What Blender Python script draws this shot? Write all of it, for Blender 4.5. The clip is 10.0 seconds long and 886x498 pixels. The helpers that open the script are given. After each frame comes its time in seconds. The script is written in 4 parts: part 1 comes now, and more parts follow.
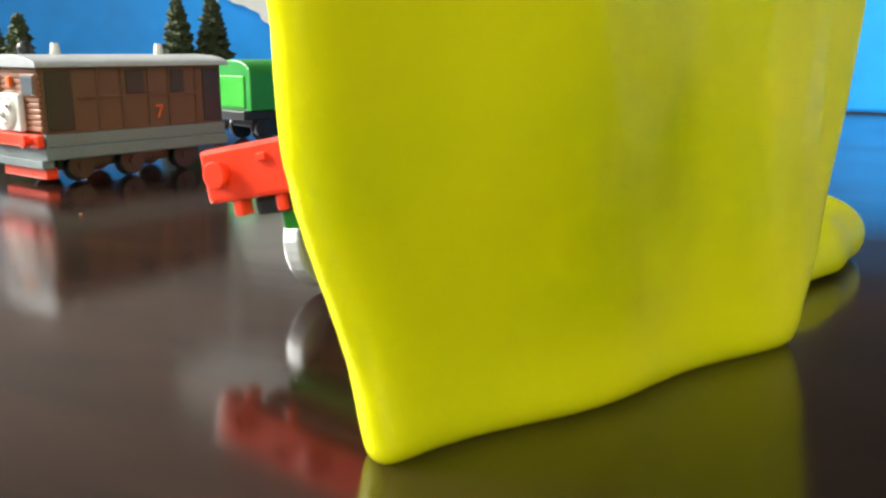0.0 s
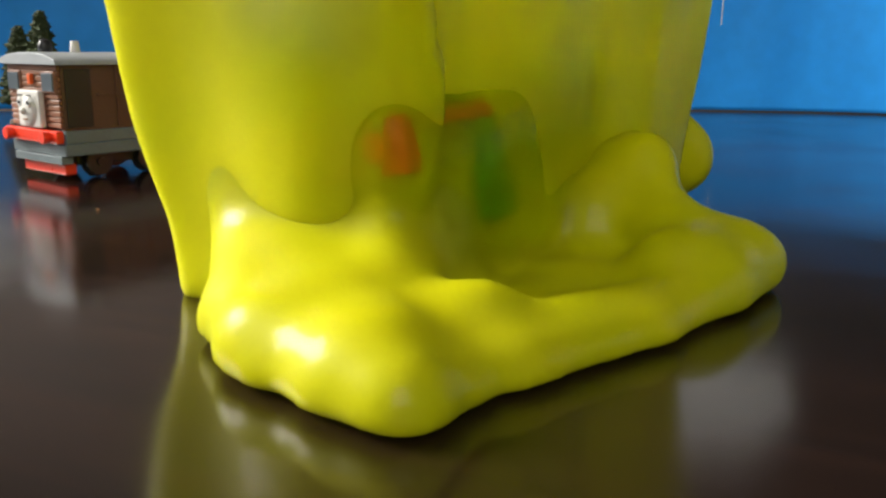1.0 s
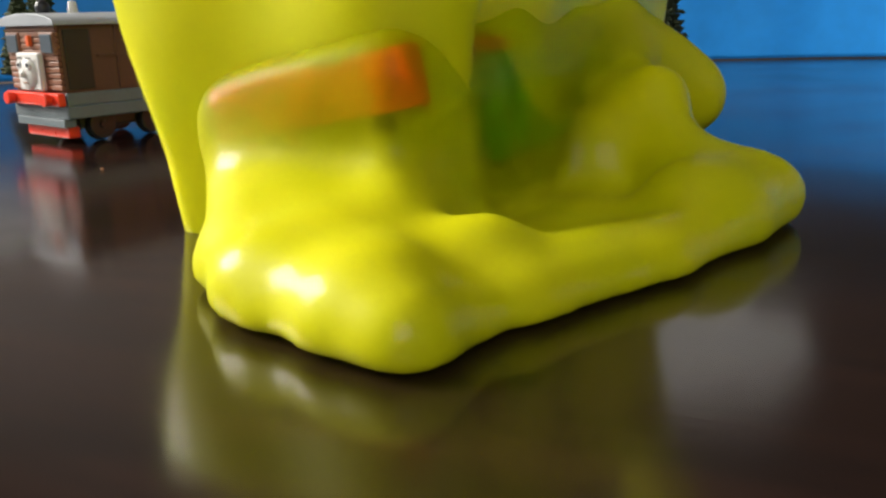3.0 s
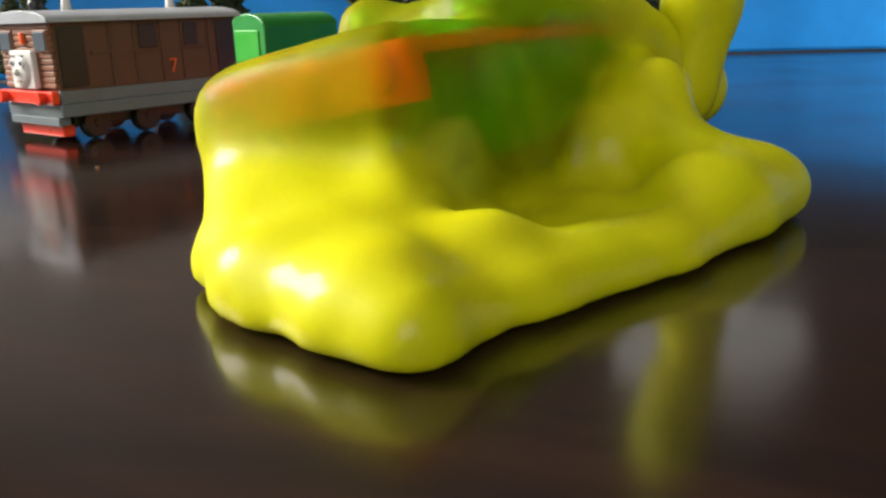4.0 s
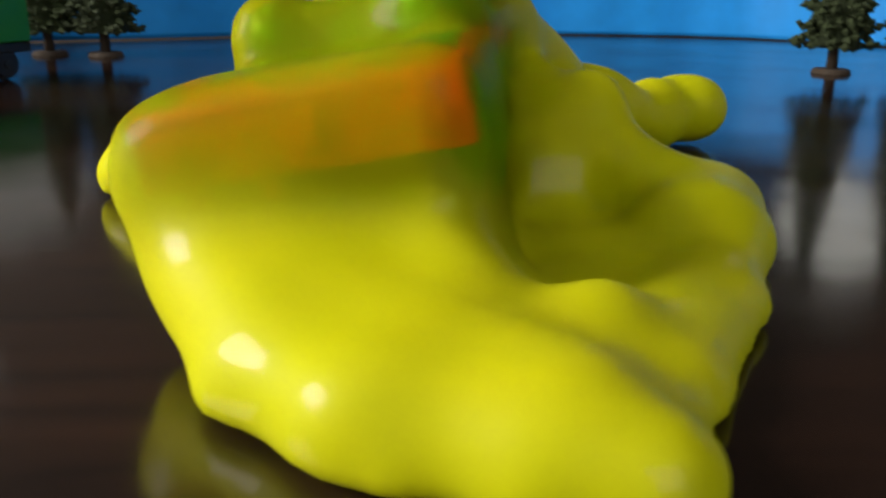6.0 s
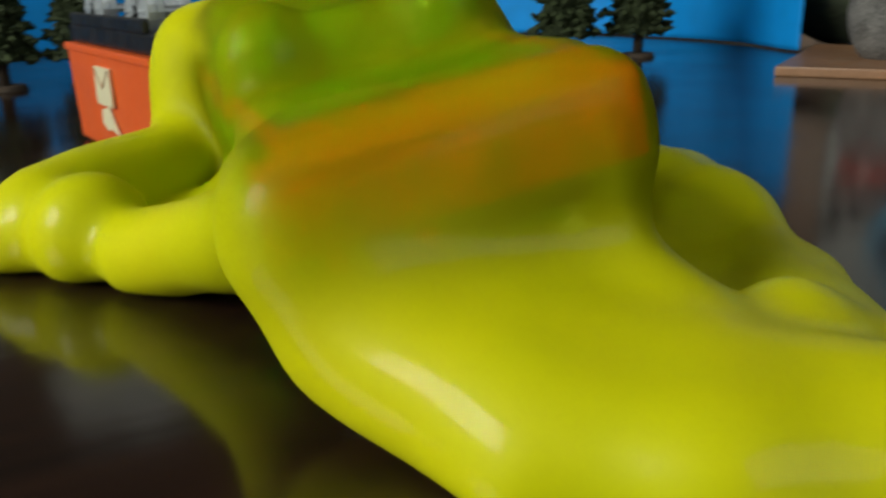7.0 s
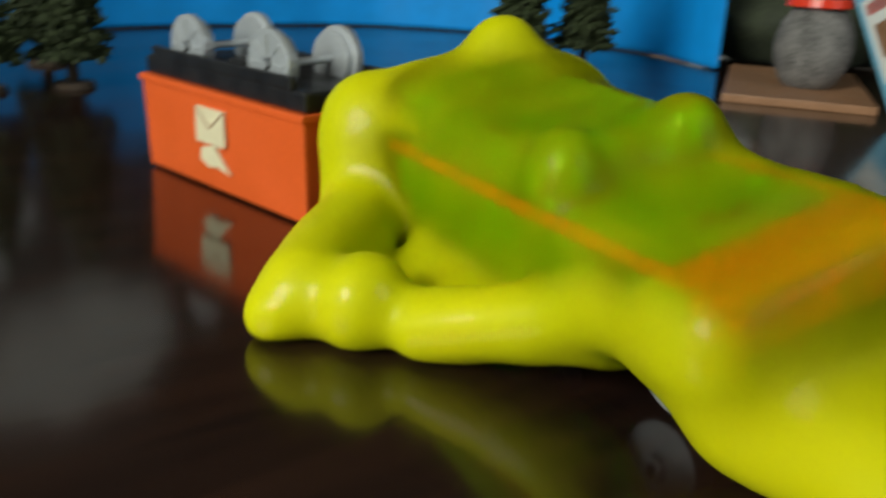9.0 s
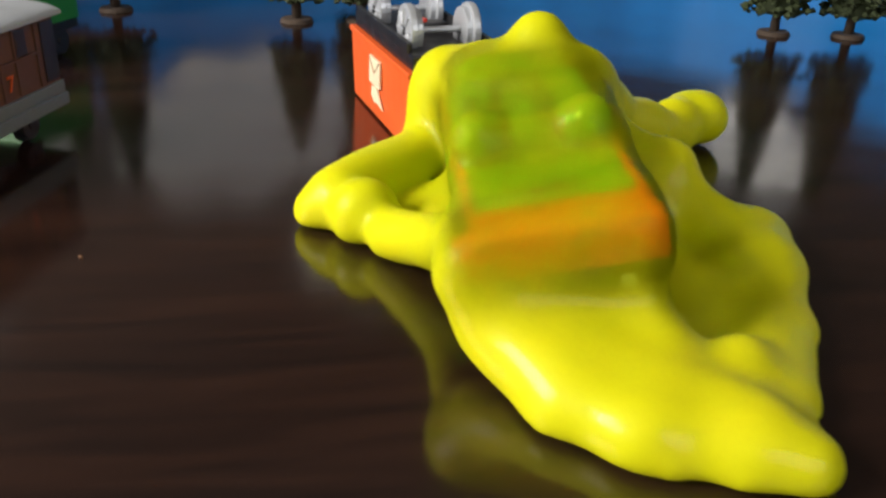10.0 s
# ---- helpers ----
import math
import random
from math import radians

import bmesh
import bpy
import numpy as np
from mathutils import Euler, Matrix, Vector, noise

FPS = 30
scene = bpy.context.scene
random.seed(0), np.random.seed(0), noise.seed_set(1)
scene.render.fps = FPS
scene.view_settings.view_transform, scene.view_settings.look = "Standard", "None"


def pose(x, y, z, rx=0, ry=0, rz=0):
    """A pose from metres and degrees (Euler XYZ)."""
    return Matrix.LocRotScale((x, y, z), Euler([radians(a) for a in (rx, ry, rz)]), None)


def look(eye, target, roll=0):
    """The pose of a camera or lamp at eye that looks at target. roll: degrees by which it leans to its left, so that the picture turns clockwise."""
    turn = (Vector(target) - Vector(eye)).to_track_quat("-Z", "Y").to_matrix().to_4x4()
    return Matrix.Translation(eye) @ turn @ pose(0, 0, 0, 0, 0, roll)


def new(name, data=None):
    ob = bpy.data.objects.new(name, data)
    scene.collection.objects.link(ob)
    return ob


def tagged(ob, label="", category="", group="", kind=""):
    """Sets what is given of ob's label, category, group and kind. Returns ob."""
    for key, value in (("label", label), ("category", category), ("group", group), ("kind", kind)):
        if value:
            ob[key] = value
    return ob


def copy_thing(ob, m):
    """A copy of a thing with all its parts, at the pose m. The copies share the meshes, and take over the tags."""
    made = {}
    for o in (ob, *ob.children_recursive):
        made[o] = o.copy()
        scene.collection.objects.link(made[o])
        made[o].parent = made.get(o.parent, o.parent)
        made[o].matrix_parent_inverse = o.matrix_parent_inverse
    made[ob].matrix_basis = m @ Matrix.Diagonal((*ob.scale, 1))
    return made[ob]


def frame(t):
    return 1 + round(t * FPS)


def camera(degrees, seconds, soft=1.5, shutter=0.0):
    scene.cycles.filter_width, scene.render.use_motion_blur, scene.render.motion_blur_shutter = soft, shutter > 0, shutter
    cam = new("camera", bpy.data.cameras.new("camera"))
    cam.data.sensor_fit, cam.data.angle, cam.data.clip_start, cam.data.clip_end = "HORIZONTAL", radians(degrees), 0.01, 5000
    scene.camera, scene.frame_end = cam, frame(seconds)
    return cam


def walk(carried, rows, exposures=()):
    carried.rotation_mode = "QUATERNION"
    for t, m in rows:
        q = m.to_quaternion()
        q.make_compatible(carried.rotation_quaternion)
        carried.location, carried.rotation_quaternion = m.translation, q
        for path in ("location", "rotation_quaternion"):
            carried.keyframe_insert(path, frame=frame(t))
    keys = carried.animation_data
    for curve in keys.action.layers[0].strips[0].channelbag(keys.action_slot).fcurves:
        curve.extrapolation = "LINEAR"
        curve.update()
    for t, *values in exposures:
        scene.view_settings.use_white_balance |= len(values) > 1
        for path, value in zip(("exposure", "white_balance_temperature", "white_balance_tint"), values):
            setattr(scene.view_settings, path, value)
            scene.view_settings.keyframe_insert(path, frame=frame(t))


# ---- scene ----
cam = camera(54.5, 10.0, 2.5, 0.4)
PATH = [
    (0, (-0.019, -0.116, 0.063), (0.46, 1.774, -0.386), 0.1),
    (0.5, (-0.019, -0.117, 0.06), (0.413, 1.784, -0.387), 0.8),
    (1, (-0.017, -0.121, 0.064), (0.423, 1.777, -0.39), 0.4),
    (1.5, (-0.018, -0.119, 0.062), (0.427, 1.78, -0.378), 0.5),
    (2, (-0.017, -0.117, 0.059), (0.405, 1.785, -0.392), -0.0),
    (2.5, (-0.016, -0.117, 0.057), (0.388, 1.774, -0.454), -1.0),
    (4, (-0.017, -0.113, 0.055), (0.4, 1.769, -0.481), -2.0),
    (4.5, (-0.017, -0.112, 0.055), (0.403, 1.77, -0.477), -2.0),
    (5, (-0.019, -0.101, 0.058), (0.551, 1.752, -0.434), -3.1),
    (5.5, (-0.038, -0.067, 0.057), (0.832, 1.649, -0.489), -1.2),
    (6, (-0.071, -0.042, 0.0635), (1.085, 1.471, -0.5465), 0.7),
    (6.2, (-0.0815, -0.026, 0.0608), (1.1535, 1.405, -0.5922), -0.1),
    (7.3, (-0.115, 0.054, 0.064), (1.656, 0.761, -0.541), -1.1),
    (7.5, (-0.119, 0.073, 0.065), (1.698, 0.619, -0.569), -1.1),
    (7.9, (-0.128, 0.104, 0.071), (1.745, 0.429, -0.548), -1.3),
    (8, (-0.13, 0.113, 0.071), (1.759, 0.36, -0.539), -0.6),
    (8.5, (-0.141, 0.137, 0.079), (1.747, 0.326, -0.555), -1.6),
    (8.9, (-0.165, 0.12, 0.092), (1.673, 0.592, -0.538), 1.8),
    (9, (-0.172, 0.107, 0.098), (1.612, 0.706, -0.579), 2.7),
    (9.2, (-0.177, 0.077, 0.116), (1.456, 0.862, -0.73), 3.1),
    (9.5, (-0.184, 0.028, 0.137), (1.259, 1.105, -0.735), 0.6),
    (10, (-0.174, -0.039, 0.138), (1.098, 1.236, -0.732), 2.3),
]
walk(cam, [(t, look(eye, target, roll)) for t, eye, target, roll in PATH],
     exposures=[(0, 1.52, 6500, 4), (0.4, 1.3, 6500, 4), (0.9, 0.6, 6500, 6), (2.5, 0.55, 6500, 8), (4.6, 0.85, 6500, 8), (5.4, 0.45, 6500, 8), (6.1, 0.08, 6450, 4), (7.3, -0.5, 6300, -6), (8.7, -0.5, 6300, -8), (9.4, 0.15, 6450, 4), (10, 0.45, 6500, 10)])

# ---- world and light ----
world = bpy.data.worlds.new("world")
scene.world = world
world.use_nodes = True
wn = world.node_tree.nodes
sky = wn.new("ShaderNodeTexSky")
sky.sky_type, sky.sun_disc = "NISHITA", False
sky.sun_elevation, sky.sun_rotation = radians(35), radians(-80)
world.node_tree.links.new(sky.outputs["Color"], wn["Background"].inputs["Color"])
wn["Background"].inputs["Strength"].default_value = 0.12


def area_lamp(name, at, target, wide, high, watts, colour):
    lamp = bpy.data.lights.new(name, "AREA")
    lamp.shape, lamp.size, lamp.size_y, lamp.energy, lamp.color = "RECTANGLE", wide, high, watts, colour
    ob = new(name, lamp)
    ob.matrix_world = look(at, target)
    return ob


area_lamp("window_daylight", (-1.53, 0.95, 0.95), (0.1, 0.2, 0.0), 0.9, 0.8, 52, (1.0, 0.95, 0.88))
# Fill lamp added to brighten the south faces; no such source is known.
area_lamp("back_fill", (-0.35, -1.58, 1.0), (0.2, 0.5, 0.1), 1.2, 1.0, 9, (1.0, 0.95, 0.9))


# ---- materials ----
def material(name, colour, rough=0.5, metal=0.0, vary=0.12, scale=60.0, bump=0.0, bump_scale=900.0, coat=0.0, rand=0.0, spec=0.5):
    m = bpy.data.materials.new(name)
    m.use_nodes = True
    n, l = m.node_tree.nodes, m.node_tree.links
    p = n["Principled BSDF"]
    tc = n.new("ShaderNodeTexCoord")
    n1, n2 = n.new("ShaderNodeTexNoise"), n.new("ShaderNodeTexNoise")
    n1.inputs["Scale"].default_value, n2.inputs["Scale"].default_value = scale, scale * 9
    n1.inputs["Detail"].default_value = 5
    l.new(tc.outputs["Object"], n1.inputs["Vector"])
    l.new(tc.outputs["Object"], n2.inputs["Vector"])
    add = n.new("ShaderNodeMath")
    add.operation = "ADD"
    l.new(n1.outputs["Fac"], add.inputs[0])
    l.new(n2.outputs["Fac"], add.inputs[1])
    span = n.new("ShaderNodeMapRange")
    span.inputs["From Min"].default_value, span.inputs["From Max"].default_value = 0.6, 1.4
    span.inputs["To Min"].default_value, span.inputs["To Max"].default_value = 1 - vary, 1 + vary
    l.new(add.outputs[0], span.inputs["Value"])
    mul = n.new("ShaderNodeMix")
    mul.data_type, mul.blend_type = "RGBA", "MULTIPLY"
    mul.inputs["Factor"].default_value = 1.0
    mul.inputs["A"].default_value = (*colour, 1)
    l.new(span.outputs["Result"], mul.inputs["B"])
    out = mul.outputs["Result"]
    if rand:
        info = n.new("ShaderNodeObjectInfo")
        hsv = n.new("ShaderNodeHueSaturation")
        r = n.new("ShaderNodeMapRange")
        r.inputs["To Min"].default_value, r.inputs["To Max"].default_value = 1 - rand, 1 + rand
        l.new(info.outputs["Random"], r.inputs["Value"])
        l.new(r.outputs["Result"], hsv.inputs["Value"])
        l.new(out, hsv.inputs["Color"])
        out = hsv.outputs["Color"]
    l.new(out, p.inputs["Base Color"])
    rr = n.new("ShaderNodeMapRange")
    rr.inputs["From Min"].default_value, rr.inputs["From Max"].default_value = 0.3, 0.7
    rr.inputs["To Min"].default_value, rr.inputs["To Max"].default_value = max(0.02, rough * 0.8), min(1, rough * 1.2)
    l.new(n1.outputs["Fac"], rr.inputs["Value"])
    l.new(rr.outputs["Result"], p.inputs["Roughness"])
    p.inputs["Metallic"].default_value = metal
    p.inputs["Coat Weight"].default_value = coat
    p.inputs["Specular IOR Level"].default_value = spec
    if bump:
        b = n.new("ShaderNodeBump")
        n3 = n.new("ShaderNodeTexNoise")
        n3.inputs["Scale"].default_value = bump_scale
        l.new(tc.outputs["Object"], n3.inputs["Vector"])
        b.inputs["Strength"].default_value, b.inputs["Distance"].default_value = bump, 0.001
        l.new(n3.outputs["Fac"], b.inputs["Height"])
        l.new(b.outputs["Normal"], p.inputs["Normal"])
    return m


def wood_table():
    """Dark red-brown varnished wood: long grain under a glossy coat."""
    m = material("varnished_wood", (0.04, 0.012, 0.006), 0.16, coat=0.0)
    n, l = m.node_tree.nodes, m.node_tree.links
    p = n["Principled BSDF"]
    tc = n.new("ShaderNodeTexCoord")
    mp = n.new("ShaderNodeMapping")
    mp.inputs["Rotation"].default_value = (0, 0, radians(35))
    stretch = n.new("ShaderNodeMapping")
    stretch.inputs["Scale"].default_value = (4, 38, 4)
    l.new(mp.outputs["Vector"], stretch.inputs["Vector"])
    grain = n.new("ShaderNodeTexNoise")
    grain.inputs["Scale"].default_value, grain.inputs["Detail"].default_value, grain.inputs["Distortion"].default_value = 2.2, 6, 0.9
    ramp = n.new("ShaderNodeValToRGB")
    ramp.color_ramp.elements[0].position, ramp.color_ramp.elements[0].color = 0.32, (0.010, 0.005, 0.004, 1)
    ramp.color_ramp.elements[1].position, ramp.color_ramp.elements[1].color = 0.72, (0.026, 0.011, 0.007, 1)
    l.new(tc.outputs["Object"], mp.inputs["Vector"])
    l.new(stretch.outputs["Vector"], grain.inputs["Vector"])
    l.new(grain.outputs["Fac"], ramp.inputs["Fac"])
    l.new(ramp.outputs["Color"], p.inputs["Base Color"])
    smear = n.new("ShaderNodeTexNoise")
    smear.inputs["Scale"].default_value, smear.inputs["Detail"].default_value = 14, 6
    l.new(tc.outputs["Object"], smear.inputs["Vector"])
    rr = n.new("ShaderNodeMapRange")
    rr.inputs["From Min"].default_value, rr.inputs["From Max"].default_value = 0.3, 0.7
    rr.inputs["To Min"].default_value, rr.inputs["To Max"].default_value = 0.09, 0.19
    l.new(smear.outputs["Fac"], rr.inputs["Value"])
    l.new(rr.outputs["Result"], p.inputs["Roughness"])
    b = n.new("ShaderNodeBump")
    b.inputs["Strength"].default_value, b.inputs["Distance"].default_value = 0.05, 0.0006
    l.new(grain.outputs["Fac"], b.inputs["Height"])
    l.new(b.outputs["Normal"], p.inputs["Normal"])
    p.inputs["IOR"].default_value = 1.75
    return m


def slime_material(name, bright_sheet):
    """Glossy translucent yellow slime; the mesh's 'thin' attribute says how little of it covers what lies under it."""
    m = bpy.data.materials.new(name)
    m.use_nodes = True
    n, l = m.node_tree.nodes, m.node_tree.links
    p = n["Principled BSDF"]
    tc = n.new("ShaderNodeTexCoord")
    n1 = n.new("ShaderNodeTexNoise")
    n1.inputs["Scale"].default_value, n1.inputs["Detail"].default_value = 30, 4
    l.new(tc.outputs["Object"], n1.inputs["Vector"])
    ramp = n.new("ShaderNodeValToRGB")
    # Same slime; the sheet's colour is kept brighter in place of light it lacks.
    ramp.color_ramp.elements[0].position, ramp.color_ramp.elements[0].color = 0.35, (0.66, 0.67, 0.004, 1) if bright_sheet else (0.55, 0.56, 0.004, 1)
    ramp.color_ramp.elements[1].position, ramp.color_ramp.elements[1].color = 0.7, (0.76, 0.72, 0.005, 1) if bright_sheet else (0.63, 0.60, 0.005, 1)
    l.new(n1.outputs["Fac"], ramp.inputs["Fac"])
    l.new(ramp.outputs["Color"], p.inputs["Base Color"])
    p.inputs["Roughness"].default_value = 0.46
    p.inputs["Specular IOR Level"].default_value = 0.12
    p.inputs["Subsurface Weight"].default_value = 0.8
    p.inputs["Subsurface Radius"].default_value = (1.0, 1.0, 0.15)
    p.inputs["Subsurface Scale"].default_value = 0.009
    p.inputs["Coat Weight"].default_value = 0.16
    p.inputs["Coat Roughness"].default_value = 0.035
    b = n.new("ShaderNodeBump")
    n2 = n.new("ShaderNodeTexNoise")
    n2.inputs["Scale"].default_value, n2.inputs["Detail"].default_value = 90, 3
    l.new(tc.outputs["Object"], n2.inputs["Vector"])
    b.inputs["Strength"].default_value, b.inputs["Distance"].default_value = 0.12, 0.002
    l.new(n2.outputs["Fac"], b.inputs["Height"])
    l.new(b.outputs["Normal"], p.inputs["Normal"])
    thin = n.new("ShaderNodeAttribute")
    thin.attribute_name = "thin"
    clear = n.new("ShaderNodeBsdfTransparent")
    clear.inputs["Color"].default_value = (0.86, 0.97, 0.30, 1)
    soft = n.new("ShaderNodeBsdfRefraction")
    soft.inputs["Color"].default_value = (0.90, 0.97, 0.22, 1)
    soft.inputs["Roughness"].default_value, soft.inputs["IOR"].default_value = 0.50, 1.12
    veil = n.new("ShaderNodeMixShader")
    veil.inputs["Fac"].default_value = 0.18
    l.new(soft.outputs["BSDF"], veil.inputs[1])
    l.new(clear.outputs["BSDF"], veil.inputs[2])
    mix = n.new("ShaderNodeMixShader")
    l.new(thin.outputs["Fac"], mix.inputs["Fac"])
    l.new(p.outputs["BSDF"], mix.inputs[1])
    l.new(veil.outputs["Shader"], mix.inputs[2])
    if bright_sheet:
        # the stretched sheet blurs what stands behind it, and fades out where it is drawn thinnest
        clear.inputs["Color"].default_value = (0.97, 0.99, 0.80, 1)
        blur = n.new("ShaderNodeBsdfRefraction")
        blur.inputs["Color"].default_value = (0.95, 0.98, 0.45, 1)
        blur.inputs["Roughness"].default_value, blur.inputs["IOR"].default_value = 0.45, 1.12
        fade = n.new("ShaderNodeMapRange")
        fade.inputs["From Min"].default_value, fade.inputs["From Max"].default_value = 0.5, 1.0
        l.new(thin.outputs["Fac"], fade.inputs["Value"])
        both = n.new("ShaderNodeMixShader")
        l.new(fade.outputs["Result"], both.inputs["Fac"])
        l.new(blur.outputs["BSDF"], both.inputs[1])
        l.new(clear.outputs["BSDF"], both.inputs[2])
        l.new(both.outputs["Shader"], mix.inputs[2])
    l.new(mix.outputs["Shader"], n["Material Output"].inputs["Surface"])
    return m


TABLE = wood_table()
SLIME = slime_material("yellow_slime", False)
SHEET = slime_material("stretched_slime_bright", True)
BLUE = material("blue_paper", (0.018, 0.29, 0.80), 0.55, vary=0.10, scale=6, bump=0.15, bump_scale=500, spec=0.3)
CLOUD = material("white_card", (0.88, 0.88, 0.86), 0.7, vary=0.05, scale=20, bump=0.1)
RED = material("red_plastic", (0.78, 0.045, 0.016), 0.32, vary=0.07, scale=80, bump=0.05)
GREEN = material("green_plastic", (0.016, 0.20, 0.028), 0.35, vary=0.1, scale=70, bump=0.05)
LEAFGREEN = material("bright_green_plastic", (0.03, 0.30, 0.02), 0.35, vary=0.1, scale=70, bump=0.05)
TOYGREEN = material("toy_engine_green", (0.022, 0.30, 0.024), 0.35, vary=0.1, scale=70, bump=0.05)
BLACK = material("black_plastic", (0.012, 0.012, 0.014), 0.4, vary=0.25, scale=90, bump=0.08)
GREY = material("grey_plastic", (0.13, 0.16, 0.17), 0.45, vary=0.12, scale=80, bump=0.06)
ROOFGREY = material("roof_grey_plastic", (0.34, 0.36, 0.38), 0.4, vary=0.1, scale=80, bump=0.06)
SILVER = material("silver_paint", (0.52, 0.54, 0.57), 0.36, metal=0.45, vary=0.1, scale=90, bump=0.05)
BROWN = material("brown_plastic", (0.21, 0.085, 0.04), 0.5, vary=0.14, scale=90, bump=0.08, rand=0.12)
DARKBROWN = material("dark_brown_plastic", (0.10, 0.045, 0.026), 0.48, vary=0.14, scale=90, bump=0.06)
ORANGE = material("orange_plastic", (0.74, 0.115, 0.022), 0.38, vary=0.06, scale=60, bump=0.04)
CREAM = material("cream_print", (0.74, 0.66, 0.45), 0.5, vary=0.08, scale=150)
FACEGREY = material("pale_face_grey", (0.62, 0.60, 0.56), 0.5, vary=0.06, scale=150)
GLASS = material("dark_window_plastic", (0.10, 0.12, 0.14), 0.15, vary=0.1, scale=90)
NEEDLE = material("model_tree_green", (0.034, 0.048, 0.014), 0.9, vary=0.5, scale=260, bump=0.8, bump_scale=900, rand=0.25)
TRUNK = material("model_tree_trunk", (0.05, 0.032, 0.02), 0.8, vary=0.3, scale=200, bump=0.5)
WALL = material("wall_paint", (0.16, 0.145, 0.135), 0.85, vary=0.06, scale=5, bump=0.2, bump_scale=200)
DARKWALL = material("dark_wall_paint", (0.06, 0.048, 0.04), 0.7, vary=0.2, scale=3, bump=0.2, bump_scale=120)
CEIL = material("ceiling_paint", (0.32, 0.30, 0.28), 0.9, vary=0.04, scale=4, bump=0.2, bump_scale=150)
FLOOR = material("floor_carpet", (0.09, 0.075, 0.065), 0.95, vary=0.3, scale=30, bump=0.6)
WHITE = material("white_frame_paint", (0.75, 0.75, 0.73), 0.4, vary=0.04, scale=10)
OLIVE = material("olive_cloth", (0.035, 0.042, 0.022), 0.9, vary=0.45, scale=22, bump=0.5, bump_scale=400)
SKYCARD = material("light_blue_card", (0.20, 0.47, 0.66), 0.35, vary=0.1, scale=25)
DEEPBLUE = material("deep_blue_card", (0.015, 0.13, 0.42), 0.35, vary=0.1, scale=25)
NAVY = material("navy_print", (0.01, 0.02, 0.07), 0.4, vary=0.1, scale=60)
PINK = material("pink_print", (0.62, 0.22, 0.20), 0.4, vary=0.1, scale=60)
TAN = material("tan_print", (0.33, 0.17, 0.09), 0.4, vary=0.2, scale=60)
PLUSH = material("mottled_plush", (0.17, 0.16, 0.155), 0.95, vary=0.85, scale=75, bump=0.8, bump_scale=700)


# ---- mesh helpers ----
def mesh_of(name, bm, mat, smooth=False):
    me = bpy.data.meshes.new(name)
    bm.normal_update()
    bm.to_mesh(me)
    bm.free()
    me.materials.append(mat)
    if smooth:
        me.shade_smooth()
    return me


def part(name, bm, mat, parent, label="", smooth=False, m=None):
    ob = new(name, mesh_of(name, bm, mat, smooth))
    ob.parent = parent
    if m is not None:
        ob.matrix_basis = m
    if label:
        tagged(ob, label=label)
    return ob


def thing(name, m, label, category, group="", kind=""):
    ob = new(name)
    ob.empty_display_size = 0.01
    ob.matrix_basis = m
    return tagged(ob, label, category, group, kind)


def frame_of(x, y, z, ahead, roll=0.0):
    """Pose whose local y runs along the level direction 'ahead'; roll in degrees about it."""
    return pose(x, y, z, 0, 0, math.degrees(math.atan2(-ahead[0], ahead[1]))) @ pose(0, 0, 0, 0, roll, 0)


def box(x0, x1, y0, y1, z0, z1, bevel=0.0, segs=2, bm=None):
    own = bm is None
    b = bmesh.new()
    bmesh.ops.create_cube(b, size=1)
    bmesh.ops.scale(b, vec=(x1 - x0, y1 - y0, z1 - z0), verts=b.verts)
    bmesh.ops.translate(b, vec=((x0 + x1) / 2, (y0 + y1) / 2, (z0 + z1) / 2), verts=b.verts)
    if bevel:
        bmesh.ops.bevel(b, geom=b.edges[:], offset=bevel, segments=segs, profile=0.6, affect="EDGES")
    if own:
        return b
    merge(bm, b)
    return bm


def merge(bm, other):
    me = bpy.data.meshes.new("tmp")
    other.to_mesh(me)
    other.free()
    bm.from_mesh(me)
    bpy.data.meshes.remove(me)


def rod(a, b, r0, r1=None, segs=20, bevel=0.0):
    """A cylinder or cone from a to b."""
    r1 = r0 if r1 is None else r1
    a, b = Vector(a), Vector(b)
    bm = bmesh.new()
    bmesh.ops.create_cone(bm, cap_ends=True, segments=segs, radius1=r0, radius2=r1, depth=(b - a).length)
    if bevel:
        caps = [e for e in bm.edges if len([f for f in e.link_faces if len(f.verts) > 4]) == 1]
        bmesh.ops.bevel(bm, geom=caps, offset=bevel, segments=2, profile=0.6, affect="EDGES")
    turn = (b - a).to_track_quat("Z", "Y").to_matrix().to_4x4()
    bmesh.ops.transform(bm, matrix=Matrix.Translation((a + b) / 2) @ turn, verts=bm.verts)
    return bm


def ball(c, r, segs=16):
    bm = bmesh.new()
    bmesh.ops.create_uvsphere(bm, u_segments=segs, v_segments=segs // 2 + 2, radius=1)
    r = r if isinstance(r, tuple) else (r, r, r)
    bmesh.ops.scale(bm, vec=r, verts=bm.verts)
    bmesh.ops.translate(bm, vec=c, verts=bm.verts)
    return bm


def prism(outline, z0, z1, bevel=0.0):
    """A level outline raised from z0 to z1."""
    bm = bmesh.new()
    f = bm.faces.new([bm.verts.new((x, y, z0)) for x, y in outline])
    up = bmesh.ops.extrude_face_region(bm, geom=[f])
    bmesh.ops.translate(bm, vec=(0, 0, z1 - z0), verts=[v for v in up["geom"] if isinstance(v, bmesh.types.BMVert)])
    bmesh.ops.recalc_face_normals(bm, faces=bm.faces)
    if bevel:
        bmesh.ops.bevel(bm, geom=bm.edges[:], offset=bevel, segments=2, profile=0.6, affect="EDGES")
    return bm


